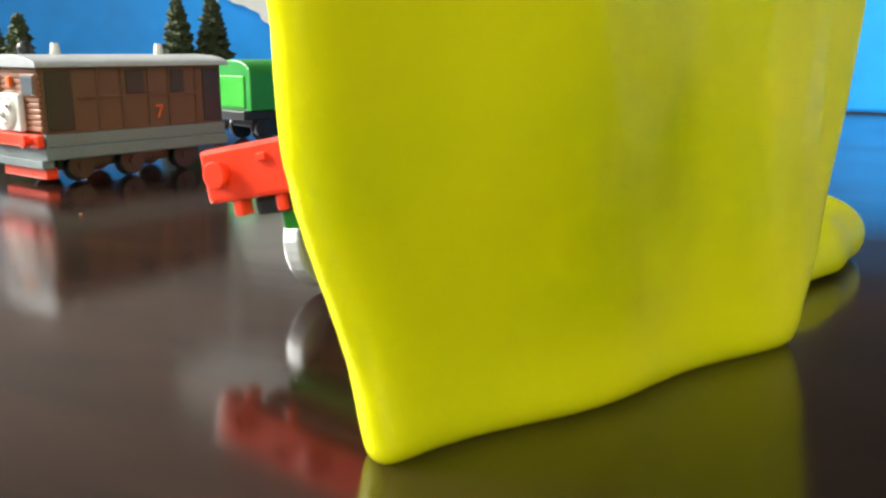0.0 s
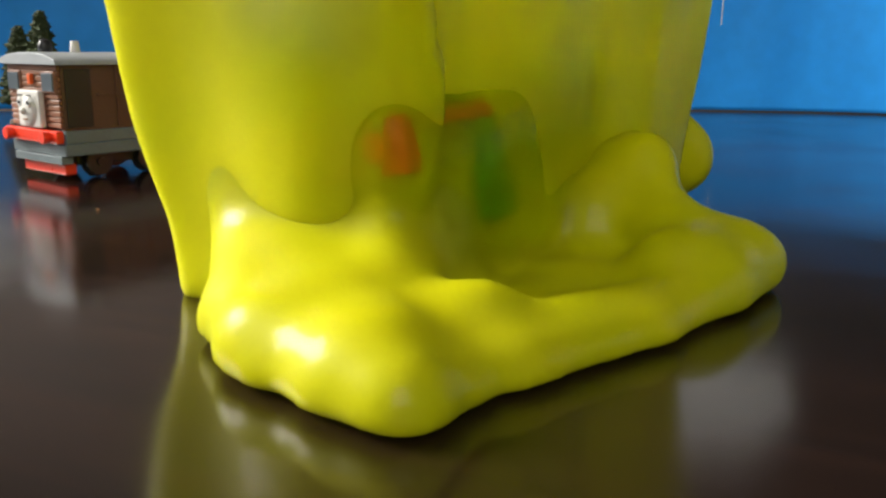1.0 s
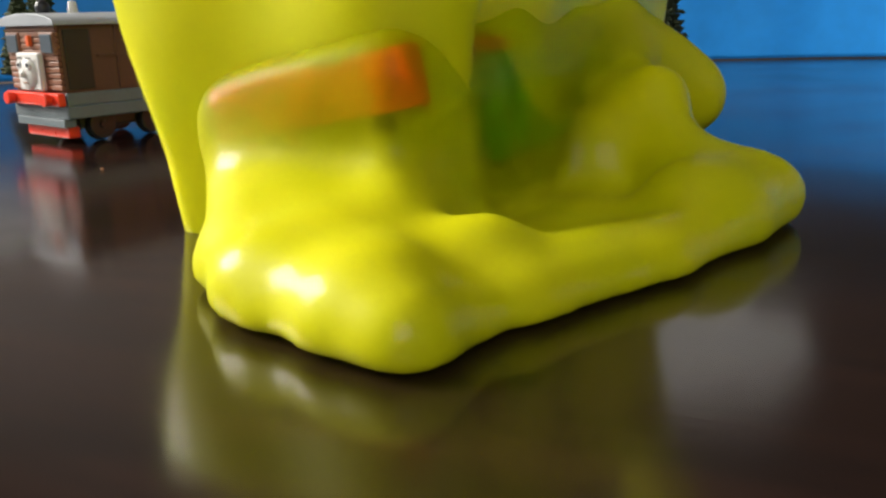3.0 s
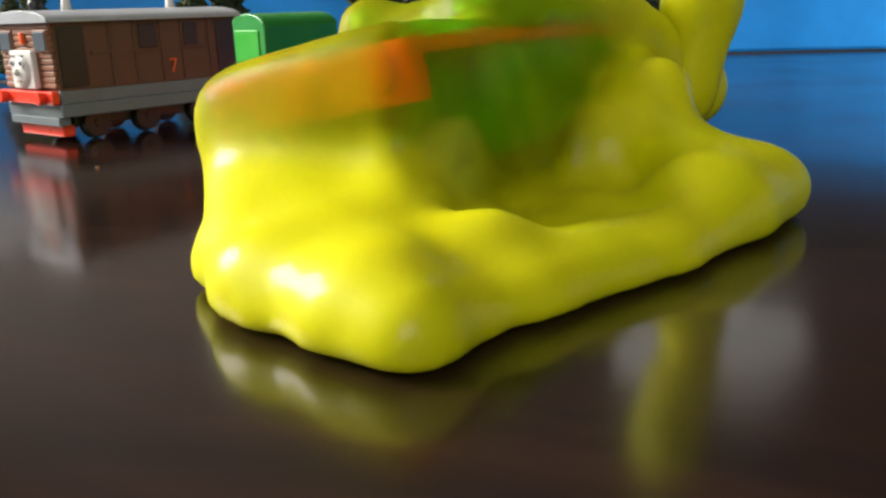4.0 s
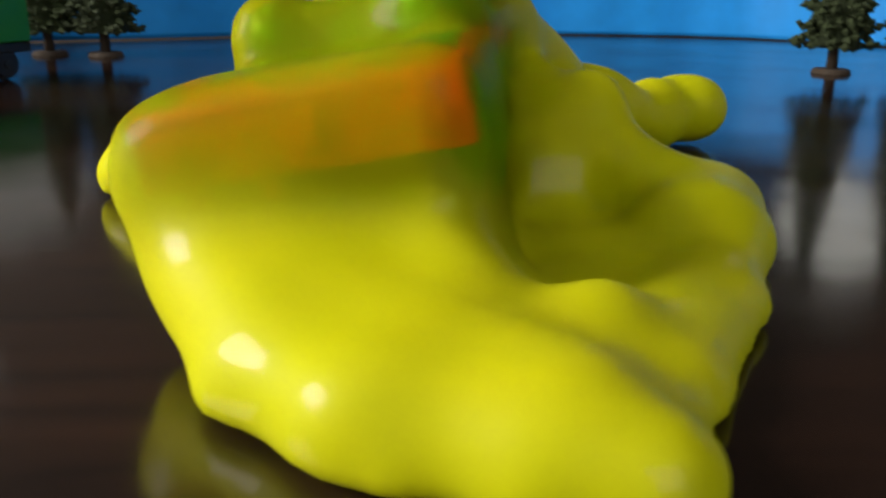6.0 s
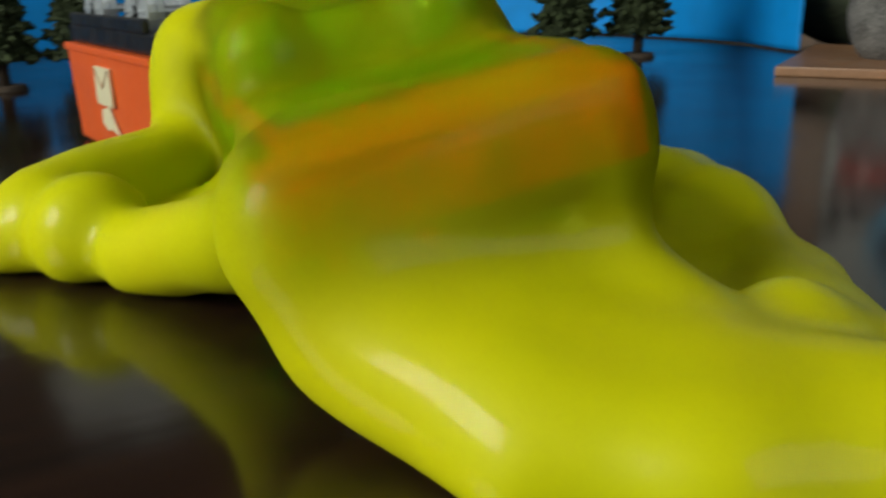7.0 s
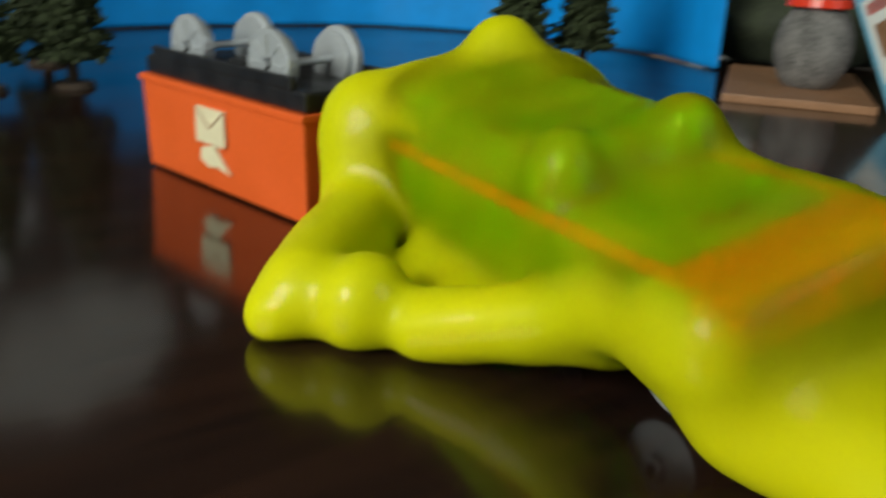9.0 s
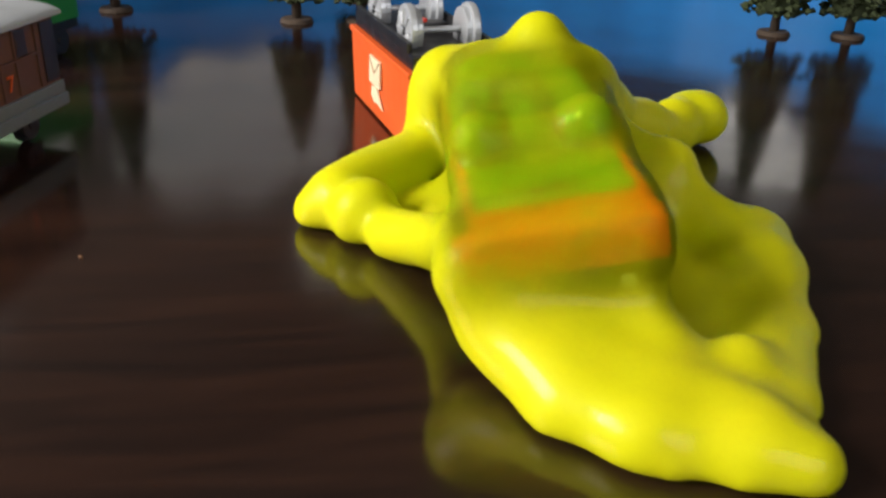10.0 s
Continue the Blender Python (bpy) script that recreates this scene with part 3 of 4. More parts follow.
def green_engine():
    """Local x across, y to the rear, z up; the origin is the top middle of the front beam."""
    t = thing("green_engine", ENGINE, "green toy tank engine with a red beam, half buried in slime", "toy train")
    beam = part("buffer_beam", box(-0.031, 0.027, -0.003, 0.003, -0.0135, 0.0, 0.0012, 2), RED, t)
    for x in (-0.0250, 0.0200):
        part("buffer", rod((x, -0.003, -0.0065), (x, -0.0058, -0.0065), 0.0032, 0.0036, 18, 0.0006), RED, beam)
    for x in (-0.0225, -0.0090):
        part("beam_foot", box(x - 0.0014, x + 0.0014, -0.0022, 0.0022, -0.0175, -0.0133, 0.0006), RED, beam)
    part("beam_lug", box(-0.0238, -0.0222, -0.0042, -0.003, -0.0075, -0.0050, 0.0003), RED, beam)
    part("under_beam", box(-0.018, 0.018, -0.001, 0.006, -0.0180, -0.0136, 0.001), BLACK, t)
    part("coupling_hook", box(-0.002, 0.002, -0.0048, -0.003, -0.0095, -0.003, 0.0005), RED, beam)
    part("lamp_iron", box(-0.0125, -0.0095, -0.004, -0.003, -0.005, -0.003, 0.0003), RED, beam)
    part("running_plate", box(-0.0236, 0.0236, 0.014, 0.138, -0.0030, -0.0006, 0.0006), TOYGREEN, t)
    part("front_deck", box(-0.0236, 0.0236, 0.003, 0.014, -0.0030, -0.0004, 0.0006), RED, t)
    for x in (-0.0246, 0.0246):
        part("red_edging", box(x - 0.0010, x + 0.0010, 0.003, 0.138, -0.0036, -0.0004, 0.0004), RED, t)
    part("side_frame", box(-0.0248, 0.0248, 0.037, 0.134, -0.0310, -0.0030, 0.0012), TOYGREEN, t)
    part("front_frame", box(-0.0150, 0.0150, 0.004, 0.037, -0.0230, -0.0030, 0.0012), TOYGREEN, t)
    part("boiler", rod((0, 0.054, 0.0), (0, 0.110, 0.0), 0.0095, 0.0095, 28, 0.001), TOYGREEN, t, smooth=True)
    # Black bar standing in for the curved shadow at the smokebox saddle's foot.
    part("saddle_shadow", prism([(0.007 * math.sin(radians(a)), 0.026 - 0.005 * math.cos(radians(a))) for a in range(-70, 71, 10)] + [(0.0058 * math.sin(radians(a)), 0.0275 - 0.005 * math.cos(radians(a))) for a in range(70, -71, -10)], -0.001, 0.0016), BLACK, t)
    # Two thin black bars laid on top of the left tank.
    for x0, x1, y0, y1 in ((-0.0185, -0.0165, 0.078, 0.090), (-0.0130, -0.0115, 0.072, 0.080)):
        part("dark_bar", box(x0, x1, y0, y1, 0.0100, 0.0112, 0.0003, 1), BLACK, t)
    for s in (-1, 1):
        part("side_tank", box(s * 0.017 - 0.007, s * 0.017 + 0.007, 0.052, 0.112, 0.0, 0.0105, 0.002, 3), TOYGREEN, t)
        part("tank_front", ball((s * 0.018, 0.054, 0.008), (0.0072, 0.006, 0.0075)), TOYGREEN, t, smooth=True)
    part("cab", box(-0.020, 0.020, 0.114, 0.136, 0.0, 0.0130, 0.002, 3), TOYGREEN, t)
    part("cab_roof", box(-0.0195, 0.0195, 0.114, 0.137, 0.0130, 0.0145, 0.0006), TOYGREEN, t)
    part("chassis", box(-0.011, 0.011, 0.012, 0.135, -0.0415, -0.0230, 0.001), BLACK, t)
    for y in (0.0195, 0.066, 0.108):
        for s in (-1, 1):
            w = part("wheel", rod((s * 0.0140, y, -0.0290), (s * 0.0200, y, -0.0290), 0.0118, 0.0112, 28, 0.0009), SILVER, t)
            part("hub", rod((s * 0.0200, y, -0.0290), (s * 0.0215, y, -0.0290), 0.0032, 0.0028, 16), SILVER, w)
            part("axle_hole", rod((s * 0.0215, y, -0.0290), (s * 0.0218, y, -0.0290), 0.0016, 0.0016, 12), BLACK, w)
            part("crank_boss", ball((s * 0.0200, y, -0.0235), (0.0012, 0.0026, 0.0026), 12), SILVER, w)


green_engine()


# ---- slime ----
class Field:
    """A signed distance field on a grid, joined piece by piece with soft seams."""

    def __init__(self, lo, hi, step):
        self.lo, self.step = np.array(lo), step
        axes = [np.arange(a, b, step) for a, b in zip(lo, hi)]
        self.p = np.stack(np.meshgrid(*axes, indexing="ij"), -1).astype(np.float32)
        self.d = np.full(self.p.shape[:3], 1.0, np.float32)

    def join(self, d, soft):
        h = np.clip(0.5 + 0.5 * (self.d - d) / soft, 0, 1)
        self.d = self.d * (1 - h) + d * h - soft * h * (1 - h)

    def cut(self, d, soft):
        h = np.clip(0.5 - 0.5 * (self.d + d) / soft, 0, 1)
        self.d = self.d * (1 - h) - d * h + soft * h * (1 - h)


def d_ball(p, c, r):
    q = (p - np.array(c, np.float32)) / np.array(r, np.float32)
    k = np.linalg.norm(q, axis=-1)
    return (k - 1) * min(r)


def d_rod(p, a, b, ra, rb):
    a, b = np.array(a, np.float32), np.array(b, np.float32)
    ab = b - a
    h = np.clip(((p - a) @ ab) / (ab @ ab), 0, 1)
    return np.linalg.norm(p - a - h[..., None] * ab, axis=-1) - (ra + (rb - ra) * h)


def d_box(p, m, lo, hi, r):
    inv = np.array(m.inverted(), np.float32)
    q = p @ inv[:3, :3].T + inv[:3, 3]
    c, s = (np.array(lo) + np.array(hi)) / 2, (np.array(hi) - np.array(lo)) / 2 - r
    e = np.abs(q - c.astype(np.float32)) - s.astype(np.float32)
    return np.linalg.norm(np.maximum(e, 0), axis=-1) + np.minimum(e.max(-1), 0) - r


def d_sheet(p, a, b, c, r):
    """A triangle with rounded thickness r."""
    a, b, c = (np.array(v, np.float32) for v in (a, b, c))
    n = np.cross(b - a, a - c)

    def edge(u, v):
        w, q = v - u, p - u
        h = np.clip((q @ w) / (w @ w), 0, 1)
        g = q - h[..., None] * w
        return (g * g).sum(-1)

    inside = ((p - a) @ np.cross(b - a, n) * 1 >= 0) & ((p - b) @ np.cross(c - b, n) >= 0) & ((p - c) @ np.cross(a - c, n) >= 0)
    outside = ((p - a) @ np.cross(b - a, n) <= 0) & ((p - b) @ np.cross(c - b, n) <= 0) & ((p - c) @ np.cross(a - c, n) <= 0)
    e = np.minimum(np.minimum(edge(a, b), edge(b, c)), edge(c, a))
    flat = ((p - a) @ n) ** 2 / (n @ n)
    return np.sqrt(np.where(inside | outside, flat, e)) - r


def skin(f):
    """Surface of the field as vertices and quads (surface nets)."""
    d, s = f.d, f.d.shape
    cells = tuple(k - 1 for k in s)
    acc, num = np.zeros((*cells, 3), np.float32), np.zeros(cells, np.float32)
    corners = [(i, j, k) for i in (0, 1) for j in (0, 1) for k in (0, 1)]

    def at(o):
        return d[o[0]:o[0] + cells[0], o[1]:o[1] + cells[1], o[2]:o[2] + cells[2]]

    for o in corners:
        for ax in range(3):
            if o[ax]:
                continue
            q = tuple(v + (n == ax) for n, v in enumerate(o))
            va, vb = at(o), at(q)
            cross = (va < 0) != (vb < 0)
            t = np.where(cross, va / np.where(cross, va - vb, 1), 0)
            for n in range(3):
                acc[..., n] += np.where(cross, o[n] + (t if n == ax else 0), 0)
            num += cross
    live = num > 0
    index = np.full(cells, -1, np.int64)
    index[live] = np.arange(live.sum())
    base = np.argwhere(live)
    verts = f.lo + f.step * (base + acc[live] / num[live][:, None])
    faces = []
    for ax in range(3):
        b, c = (ax + 1) % 3, (ax + 2) % 3
        lo, hi = [slice(None)] * 3, [slice(None)] * 3
        lo[ax], hi[ax] = slice(0, -1), slice(1, None)
        va, vb = d[tuple(lo)], d[tuple(hi)]
        e = np.argwhere((va < 0) != (vb < 0))
        e = e[(e[:, b] > 0) & (e[:, c] > 0) & (e[:, b] < s[b] - 1) & (e[:, c] < s[c] - 1)]
        flip = va[tuple(e.T)] >= 0

        def idx(db, dc):
            q = e.copy()
            q[:, b] -= db
            q[:, c] -= dc
            return index[tuple(q.T)]

        quad = np.stack([idx(1, 1), idx(0, 1), idx(0, 0), idx(1, 0)], 1)
        quad[flip] = quad[flip][:, ::-1]
        faces.append(quad)
    return verts, np.concatenate(faces)


def smoothed(verts, faces, rounds, floor):
    """A few rounds of averaging, with the foot kept on the table."""
    a = faces.ravel()
    b = np.roll(faces, -1, 1).ravel()
    count = np.bincount(a, minlength=len(verts)) + np.bincount(b, minlength=len(verts))
    for _ in range(rounds):
        near = np.stack([np.bincount(a, verts[b, k], len(verts)) + np.bincount(b, verts[a, k], len(verts)) for k in range(3)], 1) / count[:, None]
        verts = verts * 0.4 + near * 0.6
        verts[:, 2] = np.maximum(verts[:, 2], floor)
    return verts


def on_engine(u, v, w):
    return tuple(ENGINE @ Vector((u, v, w)))


def engine_depth(p):
    """How far a point lies from the toy engine's red and green parts."""
    d = d_box(p, ENGINE, (-0.026, -0.004, -0.014), (0.026, 0.140, 0.0), 0.001)
    d = np.minimum(d, d_box(p, ENGINE, (-0.0248, 0.010, -0.032), (0.0248, 0.134, 0.0), 0.001))
    d = np.minimum(d, d_box(p, ENGINE, (-0.024, 0.048, -0.012), (0.024, 0.112, 0.012), 0.003))
    for side in (-1, 1):
        d = np.minimum(d, d_ball(p, on_engine(side * 0.018, 0.054, 0.008), (0.0072, 0.006, 0.0075)) - 0.0015)
    return np.minimum(d, d_box(p, ENGINE, (-0.020, 0.112, -0.012), (0.020, 0.137, 0.014), 0.003))


def slime_mesh(name, f, parent, rounds=5, thin=None, floor=0.0006, mat=None):
    verts, faces = skin(f)
    verts = smoothed(verts, faces, rounds, floor)
    me = bpy.data.meshes.new(name)
    me.from_pydata(verts.tolist(), [], faces.tolist())
    me.materials.append(mat or SLIME)
    me.shade_smooth()
    at = me.attributes.new("thin", "FLOAT", "POINT")
    if thin is not None:
        v = np.asarray(thin(verts), np.float32)
    else:
        q = verts.astype(np.float32)
        beam = d_box(q, ENGINE, (-0.027, -0.005, -0.014), (0.027, 0.004, 0.0), 0.001)
        inv = np.array(ENGINE.inverted(), np.float32)
        local = q @ inv[:3, :3].T + inv[:3, 3]
        across, tall = local[:, 0], np.clip(1 + (local[:, 2] + 0.005) / 0.015, 0.15, 1)
        side = np.clip((across - 0.018) / 0.008, 0, 1)
        patch = 0.92 + 0.08 * np.sin(q[:, 0] * 160 + 1.7 * np.sin(q[:, 1] * 130)) * np.sin(q[:, 1] * 150 + q[:, 2] * 170)
        red = tall * (0.47 + 0.27 * np.clip(across / 0.02, -1.3, 1)) * np.exp(-np.maximum(beam - 0.0060, 0) / 0.0090)
        v = (patch * np.maximum((0.74 + 0.10 * side) * np.exp(-np.maximum(engine_depth(q) - 0.0046 - 0.0022 * side, 0) / (0.0044 + 0.003 * side)), red)).astype(np.float32)
    at.data.foreach_set("value", v)
    ob = new(name, me)
    ob.parent = parent
    return ob


slime = thing("slime", pose(0, 0, 0), "thick glossy yellow slime draped over a toy engine on the table", "slime")


def slime_mass():
    f = Field((-0.052, -0.016, -0.004), (0.17, 0.262, 0.098), 0.0019)
    p = f.p
    # skin over the engine
    f.d = d_box(p, ENGINE, (-0.0275, -0.0065, -0.0165), (0.0272, 0.140, 0.0028), 0.006)
    f.join(d_box(p, ENGINE, (-0.0265, 0.020, -0.024), (0.0265, 0.140, 0.0), 0.006), 0.006)
    f.join(d_box(p, ENGINE, (-0.0345, -0.0070, -0.0160), (0.0275, 0.016, 0.0020), 0.006), 0.008)
    f.join(d_box(p, ENGINE, (-0.0255, 0.048, -0.01), (0.0255, 0.14, 0.0135), 0.008), 0.008)
    f.join(d_ball(p, on_engine(-0.0185, 0.055, 0.009), (0.0100, 0.0085, 0.0098)), 0.006)
    f.join(d_ball(p, on_engine(0.0175, 0.054, 0.009), (0.0100, 0.0090, 0.0100)), 0.006)
    f.join(d_box(p, ENGINE, (-0.0225, 0.112, -0.02), (0.0225, 0.146, 0.0185), 0.009), 0.010)
    f.join(d_ball(p, on_engine(0.013, 0.130, 0.018), (0.011, 0.012, 0.0125)), 0.009)
    # front apron: hangs from the beam, then flares into a rolled hem
    L, R, W = on_engine(-0.0265, 0.003, -0.011), on_engine(0.018, 0.004, -0.011), (0.012, 0.065, 0.012)
    LW = (-0.0165, 0.096, 0.015)
    f.join(d_sheet(p, L, R, W, 0.0058), 0.012)
    f.join(d_sheet(p, L, LW, W, 0.0056), 0.012)
    f.join(d_sheet(p, L, LW, on_engine(-0.026, 0.030, -0.014), 0.0050), 0.012)
    f.join(d_sheet(p, R, (0.030, 0.070, 0.006), W, 0.0040), 0.006)
    hem = ((-0.0100, 0.114, 0.022, 0.0055), (-0.0195, 0.090, 0.010, 0.0064), (-0.0222, 0.068, 0.004, 0.0080), (-0.0160, 0.0450, 0.004, 0.0085), (-0.001, 0.0250, 0.004, 0.0095), (0.0055, 0.0152, 0.004, 0.0085), (0.0155, 0.0235, 0.0025, 0.0070), (0.030, 0.0298, 0.002, 0.0066))
    for a, b in zip(hem, hem[1:]):
        f.join(d_rod(p, a[:3], b[:3], a[3], b[3]), 0.006)
    f.join(d_sheet(p, LW, W, (0.006, 0.030, 0.005), 0.0065), 0.010)
    f.join(d_sheet(p, W, (0.030, 0.070, 0.003), (0.020, 0.036, 0.004), 0.0055), 0.008)
    f.join(d_sheet(p, W, (0.006, 0.030, 0.005), (0.020, 0.036, 0.005), 0.0065), 0.008)
    f.join(d_sheet(p, LW, (-0.018, 0.050, 0.008), (0.004, 0.028, 0.008), 0.0070), 0.010)
    for x, y in ((-0.0185, 0.0365), (-0.0075, 0.0240)):
        f.join(d_ball(p, (x, y, 0.0025), (0.0035, 0.0035, 0.0035)), 0.005)
    f.join(d_rod(p, (0.030, 0.038, 0.004), (0.070, 0.057, 0.003), 0.0080, 0.0080), 0.008)
    f.join(d_ball(p, (0.0250, 0.0455, 0.005), (0.0150, 0.0120, 0.0125)), 0.004)
    # roll along the right foot, to the big lobe
    f.join(d_rod(p, (0.030, 0.0296, 0.002), (0.067, 0.0480, 0.002), 0.0066, 0.0072), 0.006)
    f.join(d_rod(p, (0.067, 0.0480, 0.002), (0.091, 0.0670, 0.004), 0.0072, 0.0105), 0.006)
    f.join(d_ball(p, (0.0915, 0.0738, 0.007), (0.0165, 0.0140, 0.0125)), 0.008)
    f.join(d_ball(p, (0.1050, 0.0865, 0.0070), (0.0205, 0.0175, 0.0135)), 0.008)
    f.join(d_rod(p, (0.099, 0.098, 0.010), (0.098, 0.120, 0.028), 0.0085, 0.007), 0.012)
    # right flank and the shoulder that runs to the tail
    f.join(d_box(p, ENGINE, (0.0185, 0.010, -0.050), (0.0288, 0.150, 0.0), 0.0045), 0.010)
    f.join(d_sheet(p, (0.030, 0.050, 0.001), (0.098, 0.078, 0.001), (0.100, 0.126, 0.001), 0.0060), 0.006)
    f.join(d_sheet(p, (0.030, 0.050, 0.001), (0.046, 0.084, 0.001), (0.100, 0.126, 0.001), 0.0060), 0.006)
    f.join(d_sheet(p, (0.098, 0.090, 0.012), (0.098, 0.116, 0.030), on_engine(0.024, 0.10, -0.024), 0.006), 0.008)
    f.join(d_sheet(p, (0.098, 0.116, 0.030), on_engine(0.024, 0.10, -0.024), on_engine(0.024, 0.14, -0.010), 0.006), 0.008)
    f.join(d_sheet(p, (0.098, 0.116, 0.030), (0.104, 0.130, 0.004), on_engine(0.024, 0.15, -0.03), 0.006), 0.008)
    f.join(d_ball(p, (0.084, 0.119, 0.014), (0.014, 0.012, 0.014)), 0.010)
    f.join(d_rod(p, on_engine(0.024, 0.056, 0.004), on_engine(0.030, 0.12, 0.002), 0.004, 0.008), 0.008)
    f.join(d_rod(p, on_engine(0.027, 0.118, 0.004), (0.138, 0.172, 0.028), 0.011, 0.012), 0.012)
    f.join(d_sheet(p, on_engine(0.02, 0.14, 0.0), (0.138, 0.172, 0.022), (0.125, 0.190, 0.004), 0.010), 0.012)
    # left flank, column at the rear, arm and lobe
    f.join(d_box(p, ENGINE, (-0.0280, 0.030, -0.032), (-0.0185, 0.128, 0.0), 0.0045), 0.006)
    f.join(d_sheet(p, on_engine(-0.024, 0.03, -0.026), on_engine(-0.024, 0.12, -0.030), (0.012, 0.160, 0.007), 0.0045), 0.007)
    f.join(d_sheet(p, on_engine(-0.024, 0.12, -0.030), (0.012, 0.160, 0.007), (0.030, 0.196, 0.003), 0.0045), 0.006)
    f.join(d_rod(p, (0.083, 0.219, 0.043), (0.072, 0.216, 0.010), 0.0140, 0.0150), 0.010)
    f.join(d_rod(p, on_engine(-0.008, 0.146, 0.0), (0.086, 0.219, 0.036), 0.017, 0.015), 0.012)
    f.join(d_rod(p, (-0.011, 0.109, 0.027), (-0.002, 0.125, 0.0265), 0.0060, 0.0062), 0.008)
    f.join(d_rod(p, (-0.002, 0.125, 0.0265), (0.008, 0.146, 0.015), 0.0062, 0.0085), 0.007)
    f.join(d_rod(p, (0.008, 0.146, 0.015), (0.011, 0.172, 0.008), 0.0085, 0.0100), 0.005)
    f.join(d_ball(p, (0.012, 0.189, 0.010), (0.0135, 0.0125, 0.0140)), 0.003)
    f.join(d_rod(p, (0.012, 0.206, 0.011), (0.068, 0.215, 0.013), 0.0125, 0.0140), 0.003)
    f.join(d_rod(p, (0.012, 0.206, 0.009), (0.0045, 0.211, 0.0065), 0.0110, 0.0082), 0.005)
    # rear foot
    f.join(d_rod(p, (0.082, 0.212, 0.012), (0.120, 0.190, 0.010), 0.015, 0.014), 0.014)
    # lumps and folds
    wob = 0.0006 * np.sin(p[..., 0] * 120 + 2 * np.sin(p[..., 1] * 70)) * np.sin(p[..., 1] * 110 + p[..., 2] * 90 + 1)
    f.d = np.maximum(f.d + wob, -p[..., 2] + 0.0004)
    return slime_mesh("slime_mass", f, slime)


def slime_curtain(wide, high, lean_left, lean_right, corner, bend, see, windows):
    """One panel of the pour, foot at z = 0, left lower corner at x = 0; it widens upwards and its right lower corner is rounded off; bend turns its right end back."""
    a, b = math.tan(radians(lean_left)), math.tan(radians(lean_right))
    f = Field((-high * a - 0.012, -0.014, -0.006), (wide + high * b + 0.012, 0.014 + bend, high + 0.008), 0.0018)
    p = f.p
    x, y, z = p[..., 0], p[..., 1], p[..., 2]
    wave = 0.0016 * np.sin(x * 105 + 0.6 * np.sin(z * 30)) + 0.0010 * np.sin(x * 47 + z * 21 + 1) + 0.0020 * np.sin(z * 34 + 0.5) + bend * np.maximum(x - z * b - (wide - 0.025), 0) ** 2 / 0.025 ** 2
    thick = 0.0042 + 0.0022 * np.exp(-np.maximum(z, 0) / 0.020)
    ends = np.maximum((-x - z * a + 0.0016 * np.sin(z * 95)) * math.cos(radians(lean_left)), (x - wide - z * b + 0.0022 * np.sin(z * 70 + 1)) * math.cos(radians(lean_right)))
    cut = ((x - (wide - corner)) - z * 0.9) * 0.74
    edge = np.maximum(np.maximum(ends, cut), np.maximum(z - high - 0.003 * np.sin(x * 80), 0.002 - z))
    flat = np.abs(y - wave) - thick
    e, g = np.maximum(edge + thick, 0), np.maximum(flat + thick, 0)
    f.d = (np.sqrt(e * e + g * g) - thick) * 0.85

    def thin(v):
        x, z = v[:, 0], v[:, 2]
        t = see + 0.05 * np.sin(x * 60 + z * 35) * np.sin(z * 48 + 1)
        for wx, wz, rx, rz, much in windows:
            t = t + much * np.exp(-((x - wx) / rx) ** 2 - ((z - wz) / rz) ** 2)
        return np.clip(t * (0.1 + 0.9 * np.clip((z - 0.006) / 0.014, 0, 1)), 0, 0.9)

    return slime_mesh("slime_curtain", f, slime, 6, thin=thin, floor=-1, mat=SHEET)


def slime_tail():
    """The last of the pour: a rope that ends in a round lobe. Local origin at its shoulder end."""
    f = Field((-0.020, -0.03, -0.036), (0.125, 0.034, 0.026), 0.0019)
    p = f.p
    f.d = d_rod(p, (0.0, 0, 0), (0.030, -0.002, -0.012), 0.0115, 0.0115)
    f.join(d_rod(p, (0.030, -0.002, -0.012), (0.060, -0.002, -0.0195), 0.0115, 0.0100), 0.010)
    f.join(d_ball(p, (0.062, 0.000, -0.0170), (0.0140, 0.0140, 0.0130)), 0.006)
    f.join(d_ball(p, (0.082, 0.001, -0.0165), (0.0190, 0.0165, 0.0138)), 0.004)
    f.d = f.d + 0.0007 * np.sin(p[..., 0] * 170) * np.sin(p[..., 1] * 150 + 1)
    return slime_mesh("slime_tail", f, slime, 3, thin=lambda v: np.zeros(len(v)), floor=-1)


MASS = slime_mass()
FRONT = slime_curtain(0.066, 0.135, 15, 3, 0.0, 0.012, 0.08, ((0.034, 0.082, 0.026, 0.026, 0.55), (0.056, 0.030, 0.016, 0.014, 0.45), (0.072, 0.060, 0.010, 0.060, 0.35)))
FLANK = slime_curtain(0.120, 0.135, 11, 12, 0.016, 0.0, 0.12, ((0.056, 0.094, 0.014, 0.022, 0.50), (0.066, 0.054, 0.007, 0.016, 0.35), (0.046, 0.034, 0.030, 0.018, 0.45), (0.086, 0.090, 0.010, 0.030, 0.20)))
TAIL = slime_tail()


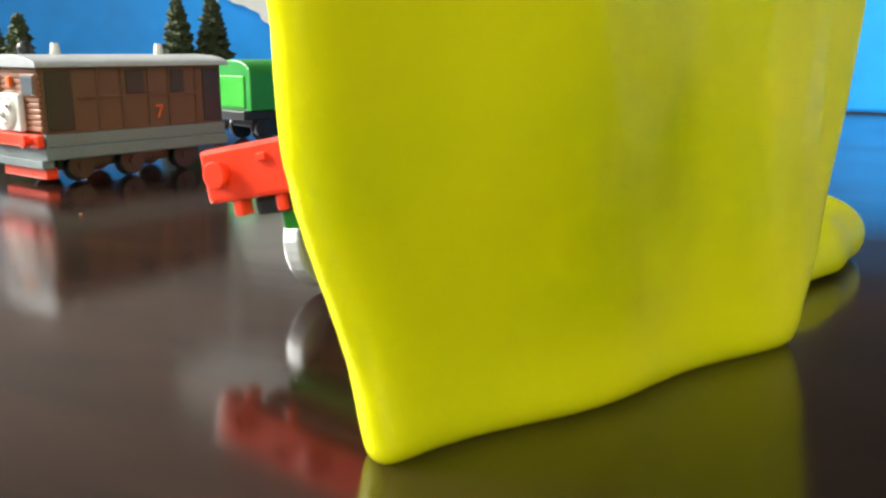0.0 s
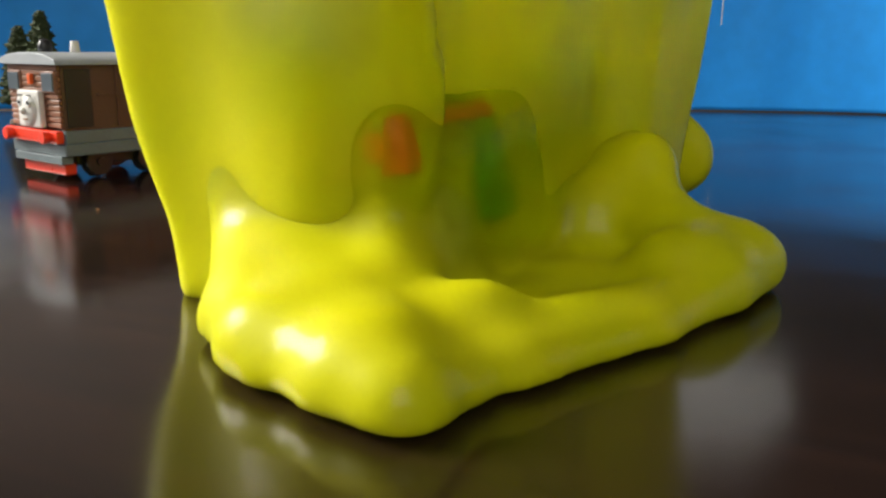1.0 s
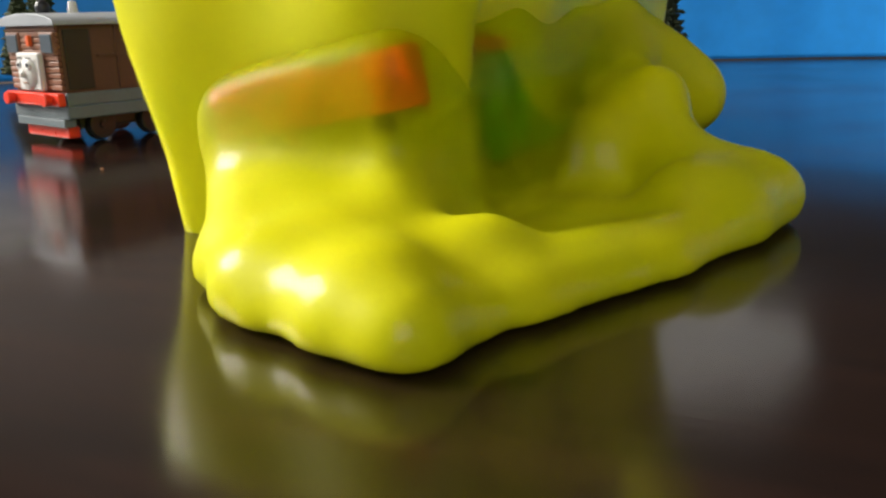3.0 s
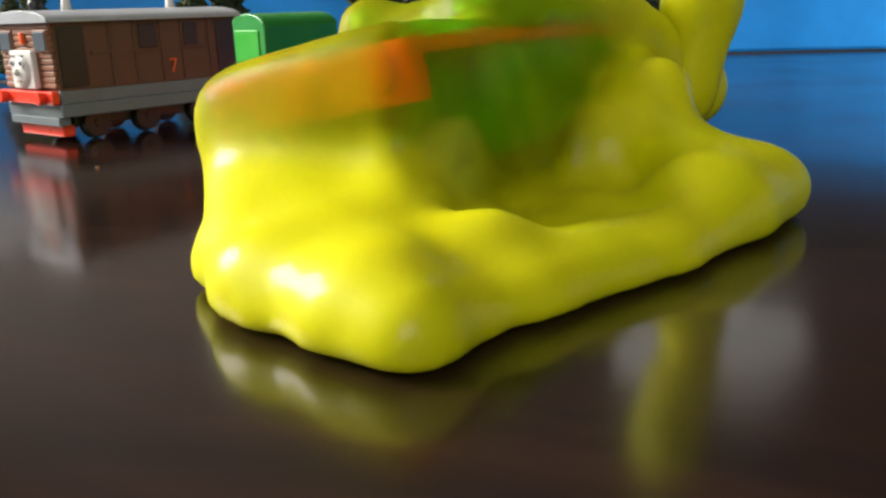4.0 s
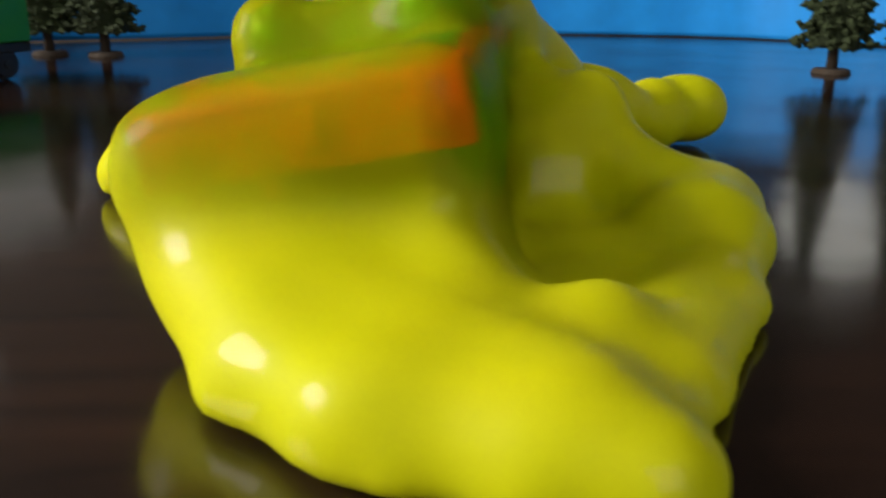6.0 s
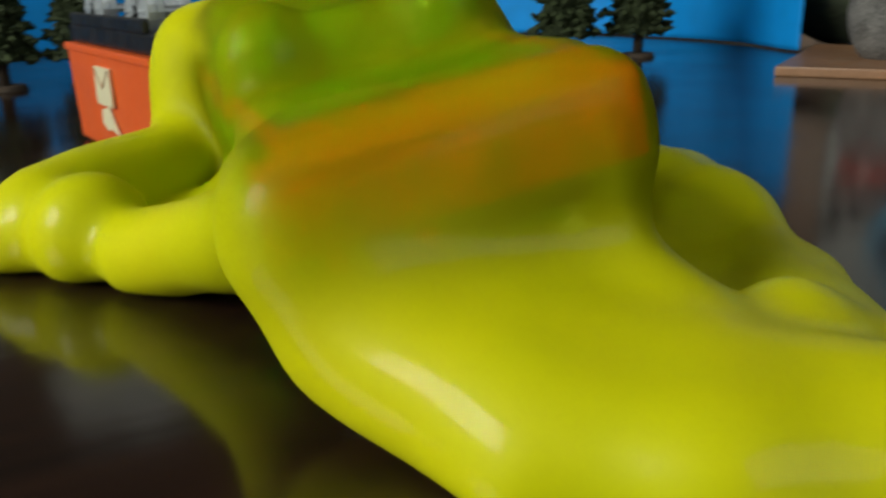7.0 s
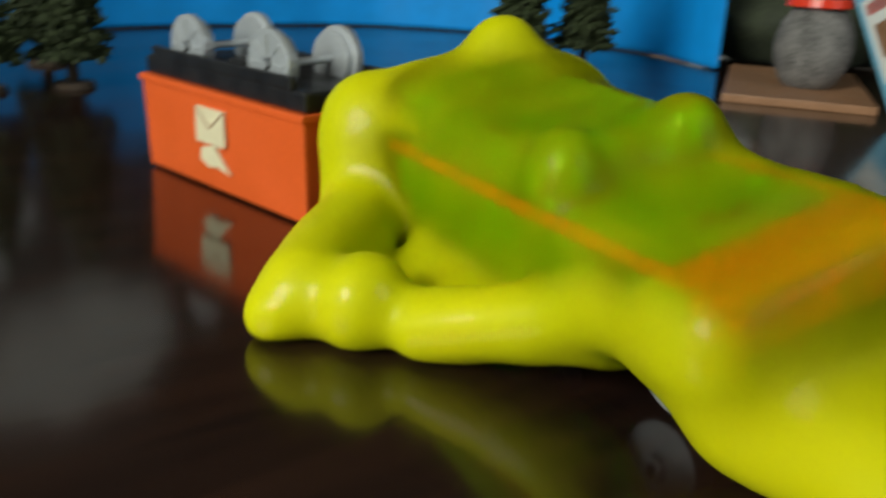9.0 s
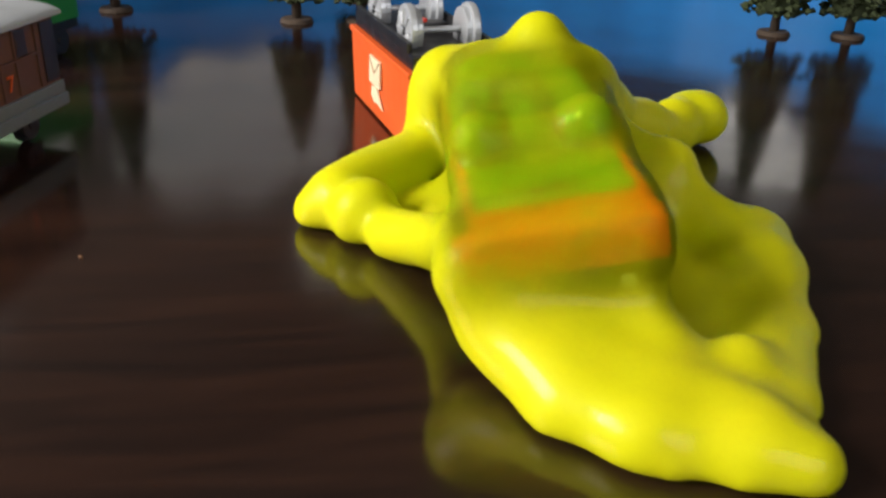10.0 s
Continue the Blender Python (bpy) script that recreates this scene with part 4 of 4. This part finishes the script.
# ---- the far end of the table: boxes and soft toys ----
def clutter():
    t = thing("toy_box", frame_of(0.400, 0.016, 0, Vector((-0.755, -0.656)).normalized()), "low deep-blue toy carton with a clear front lying on the table", "box")
    part("carton", box(-0.05, 0.004, 0.0, 0.12, 0.0005, 0.0175, 0.001), GREY, t)
    part("end_panel", box(0.0032, 0.0046, 0.001, 0.026, 0.001, 0.017, 0.0004), DEEPBLUE, t)
    part("end_panel", box(0.0032, 0.0046, 0.094, 0.119, 0.001, 0.017, 0.0004), DEEPBLUE, t)
    part("front_window", box(0.0036, 0.0048, 0.028, 0.092, 0.0025, 0.016, 0.0004), GREY, t)
    part("front_label", box(0.0040, 0.0052, 0.004, 0.012, 0.004, 0.014, 0.0004), PINK, t)
    part("print_bar", box(0.0048, 0.0056, 0.036, 0.074, 0.005, 0.0065), WHITE, t)
    part("print_bar", box(0.0048, 0.0056, 0.044, 0.080, 0.010, 0.0115), WHITE, t)
    c = thing("toy_package", frame_of(0.446, 0.026, 0.0015, Vector((-0.80, -0.60)).normalized()) @ pose(0, 0, 0, 0, 10, 0) @ pose(0, 0, 0.045, 28, 0, 0) @ pose(0, 0, 0, 0, 0, 180) @ pose(0, -0.115, -0.045), "light blue printed toy package leaning on the carton", "box")
    part("card", box(0, 0.012, -0.02, 0.12, 0, 0.11, 0.001), SKYCARD, c)
    for q, m in (((0.010, 0.040, 0.016, 0.046), WHITE), ((0.045, 0.072, 0.01, 0.046), TAN), ((0.078, 0.115, 0.02, 0.075), WHITE), ((0.081, 0.112, 0.064, 0.072), PINK), ((0.083, 0.110, 0.036, 0.058), TAN), ((0.085, 0.108, 0.084, 0.104), NAVY), ((0.03, 0.05, 0.10, 0.108), NAVY)):
        part("print_panel", box(-0.0008, 0.0002, q[0], q[1], q[2], q[3], 0.0003, 1), m, c)
    for k in range(5):
        part("print_bar", box(-0.0008, 0.0002, 0.010 + 0.006 * k, 0.074, 0.054 + 0.008 * k, 0.0572 + 0.008 * k), PINK if k == 2 else NAVY, c)
    s = thing("soft_toy", pose(0.535, 0.062, 0), "small white and black soft toy sitting on the table", "toy")
    bm = ball((0, 0, 0.035), (0.030, 0.028, 0.036), 20)
    merge(bm, ball((-0.004, 0.002, 0.086), (0.026, 0.025, 0.024), 20))
    part("soft_body", bm, PLUSH, s, smooth=True)
    for x, y, z, r in ((-0.026, 0.006, 0.092, 0.006), (-0.022, -0.014, 0.094, 0.006), (-0.018, 0.022, 0.106, 0.008), (-0.010, -0.022, 0.106, 0.008)):
        part("patch", ball((x, y, z), r, 12), BLACK, s, smooth=True)
    part("collar", rod((-0.002, 0.001, 0.064), (-0.002, 0.001, 0.070), 0.023, 0.022, 20), RED, s)
    g = thing("olive_bag", pose(0.74, 0.075, 0), "dark olive cloth bag slumped at the table's end", "bag")
    bm = ball((0, 0, 0.035), (0.07, 0.11, 0.042), 28)
    for v in bm.verts:
        v.co += Vector((noise.noise(v.co * 22), noise.noise(v.co * 22 + Vector((5, 0, 0))), noise.noise(v.co * 18))) * 0.016
        v.co.z = max(v.co.z, 0.001)
    part("cloth", bm, OLIVE, g, smooth=True)
    g2 = copy_thing(g, pose(0.80, -0.10, 0, 0, 0, 70))
    w = thing("wooden_board", frame_of(0.44, 0.070, 0, Vector((1, 0))), "pale wooden board lying flat on the table", "board")
    part("plank", box(-0.05, 0.05, 0.02, 0.2, 0.0, 0.006, 0.001), TAN, w)


clutter()


# ---- small crumbs ----
def crumb(x, y, r, seed):
    bm = ball((0, 0, r * 0.7), (r, r * 0.8, r * 0.7), 8)
    for v in bm.verts:
        v.co += Vector((noise.noise(v.co * 900 + Vector((seed, 0, 0))),) * 3) * r * 0.3
        v.co.z = max(v.co.z, 0.0002)
    ob = new("crumb", mesh_of("crumb", bm, TAN))
    ob.location = (x, y, 0)
    tagged(ob, "tiny yellow crumb on the dark table", "crumb", "crumbs on the table")


crumb(-0.075, 0.239, 0.0008, 1)


# ---- what moves ----
def motions():
    def shifted(x, y, z):
        return Matrix.Translation((x, y, z))

    walk(MASS, [(0, shifted(0.050, 0.028, 0)), (0.5, shifted(0.049, 0.027, 0)), (0.7, shifted(0.022, 0.008, 0)), (0.92, shifted(0.004, 0.001, 0)), (1.2, shifted(0, 0, 0)), (10, shifted(0, 0, 0))])
    # the pour: it comes down before the engine, lands on its front and flank, and ends sunk inside the table, out of
    # sight
    def along(x, y, z, turn, back=-3.0, lean=0.0):
        return pose(x, y, z, back, lean, turn)

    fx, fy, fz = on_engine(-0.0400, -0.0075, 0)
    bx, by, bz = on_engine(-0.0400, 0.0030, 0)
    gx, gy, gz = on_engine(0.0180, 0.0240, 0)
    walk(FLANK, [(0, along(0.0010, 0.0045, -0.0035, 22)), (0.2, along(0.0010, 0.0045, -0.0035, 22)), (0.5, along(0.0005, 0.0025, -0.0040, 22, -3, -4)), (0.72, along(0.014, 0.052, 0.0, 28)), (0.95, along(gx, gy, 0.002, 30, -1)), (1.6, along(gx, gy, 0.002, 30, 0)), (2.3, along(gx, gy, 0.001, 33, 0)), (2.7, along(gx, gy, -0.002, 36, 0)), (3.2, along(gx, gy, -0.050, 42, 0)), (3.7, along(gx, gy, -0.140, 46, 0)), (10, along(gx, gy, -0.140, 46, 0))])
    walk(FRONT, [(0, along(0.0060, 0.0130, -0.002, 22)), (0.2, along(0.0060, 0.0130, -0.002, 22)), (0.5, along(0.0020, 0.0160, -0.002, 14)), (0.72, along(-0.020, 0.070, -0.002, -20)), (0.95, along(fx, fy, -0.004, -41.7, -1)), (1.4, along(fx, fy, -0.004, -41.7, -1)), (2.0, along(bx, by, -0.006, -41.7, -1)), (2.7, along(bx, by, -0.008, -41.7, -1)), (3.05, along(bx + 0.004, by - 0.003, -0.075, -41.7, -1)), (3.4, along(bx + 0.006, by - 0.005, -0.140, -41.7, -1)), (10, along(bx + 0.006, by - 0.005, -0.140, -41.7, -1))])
    high = pose(0.108, 0.156, 0.150, 0, -78, 20)
    up = pose(0.133, 0.166, 0.024, 0, -102, 5)
    hang = pose(0.130, 0.168, 0.030, 0, -40, 5)
    down = pose(0.129, 0.170, 0.0305, 0, 0, 1)
    walk(TAIL, [(0, high), (2.4, high), (3.2, high.lerp(up, 0.6)), (3.7, up), (4.02, up), (4.2, hang), (4.38, down), (10, down)])


motions()
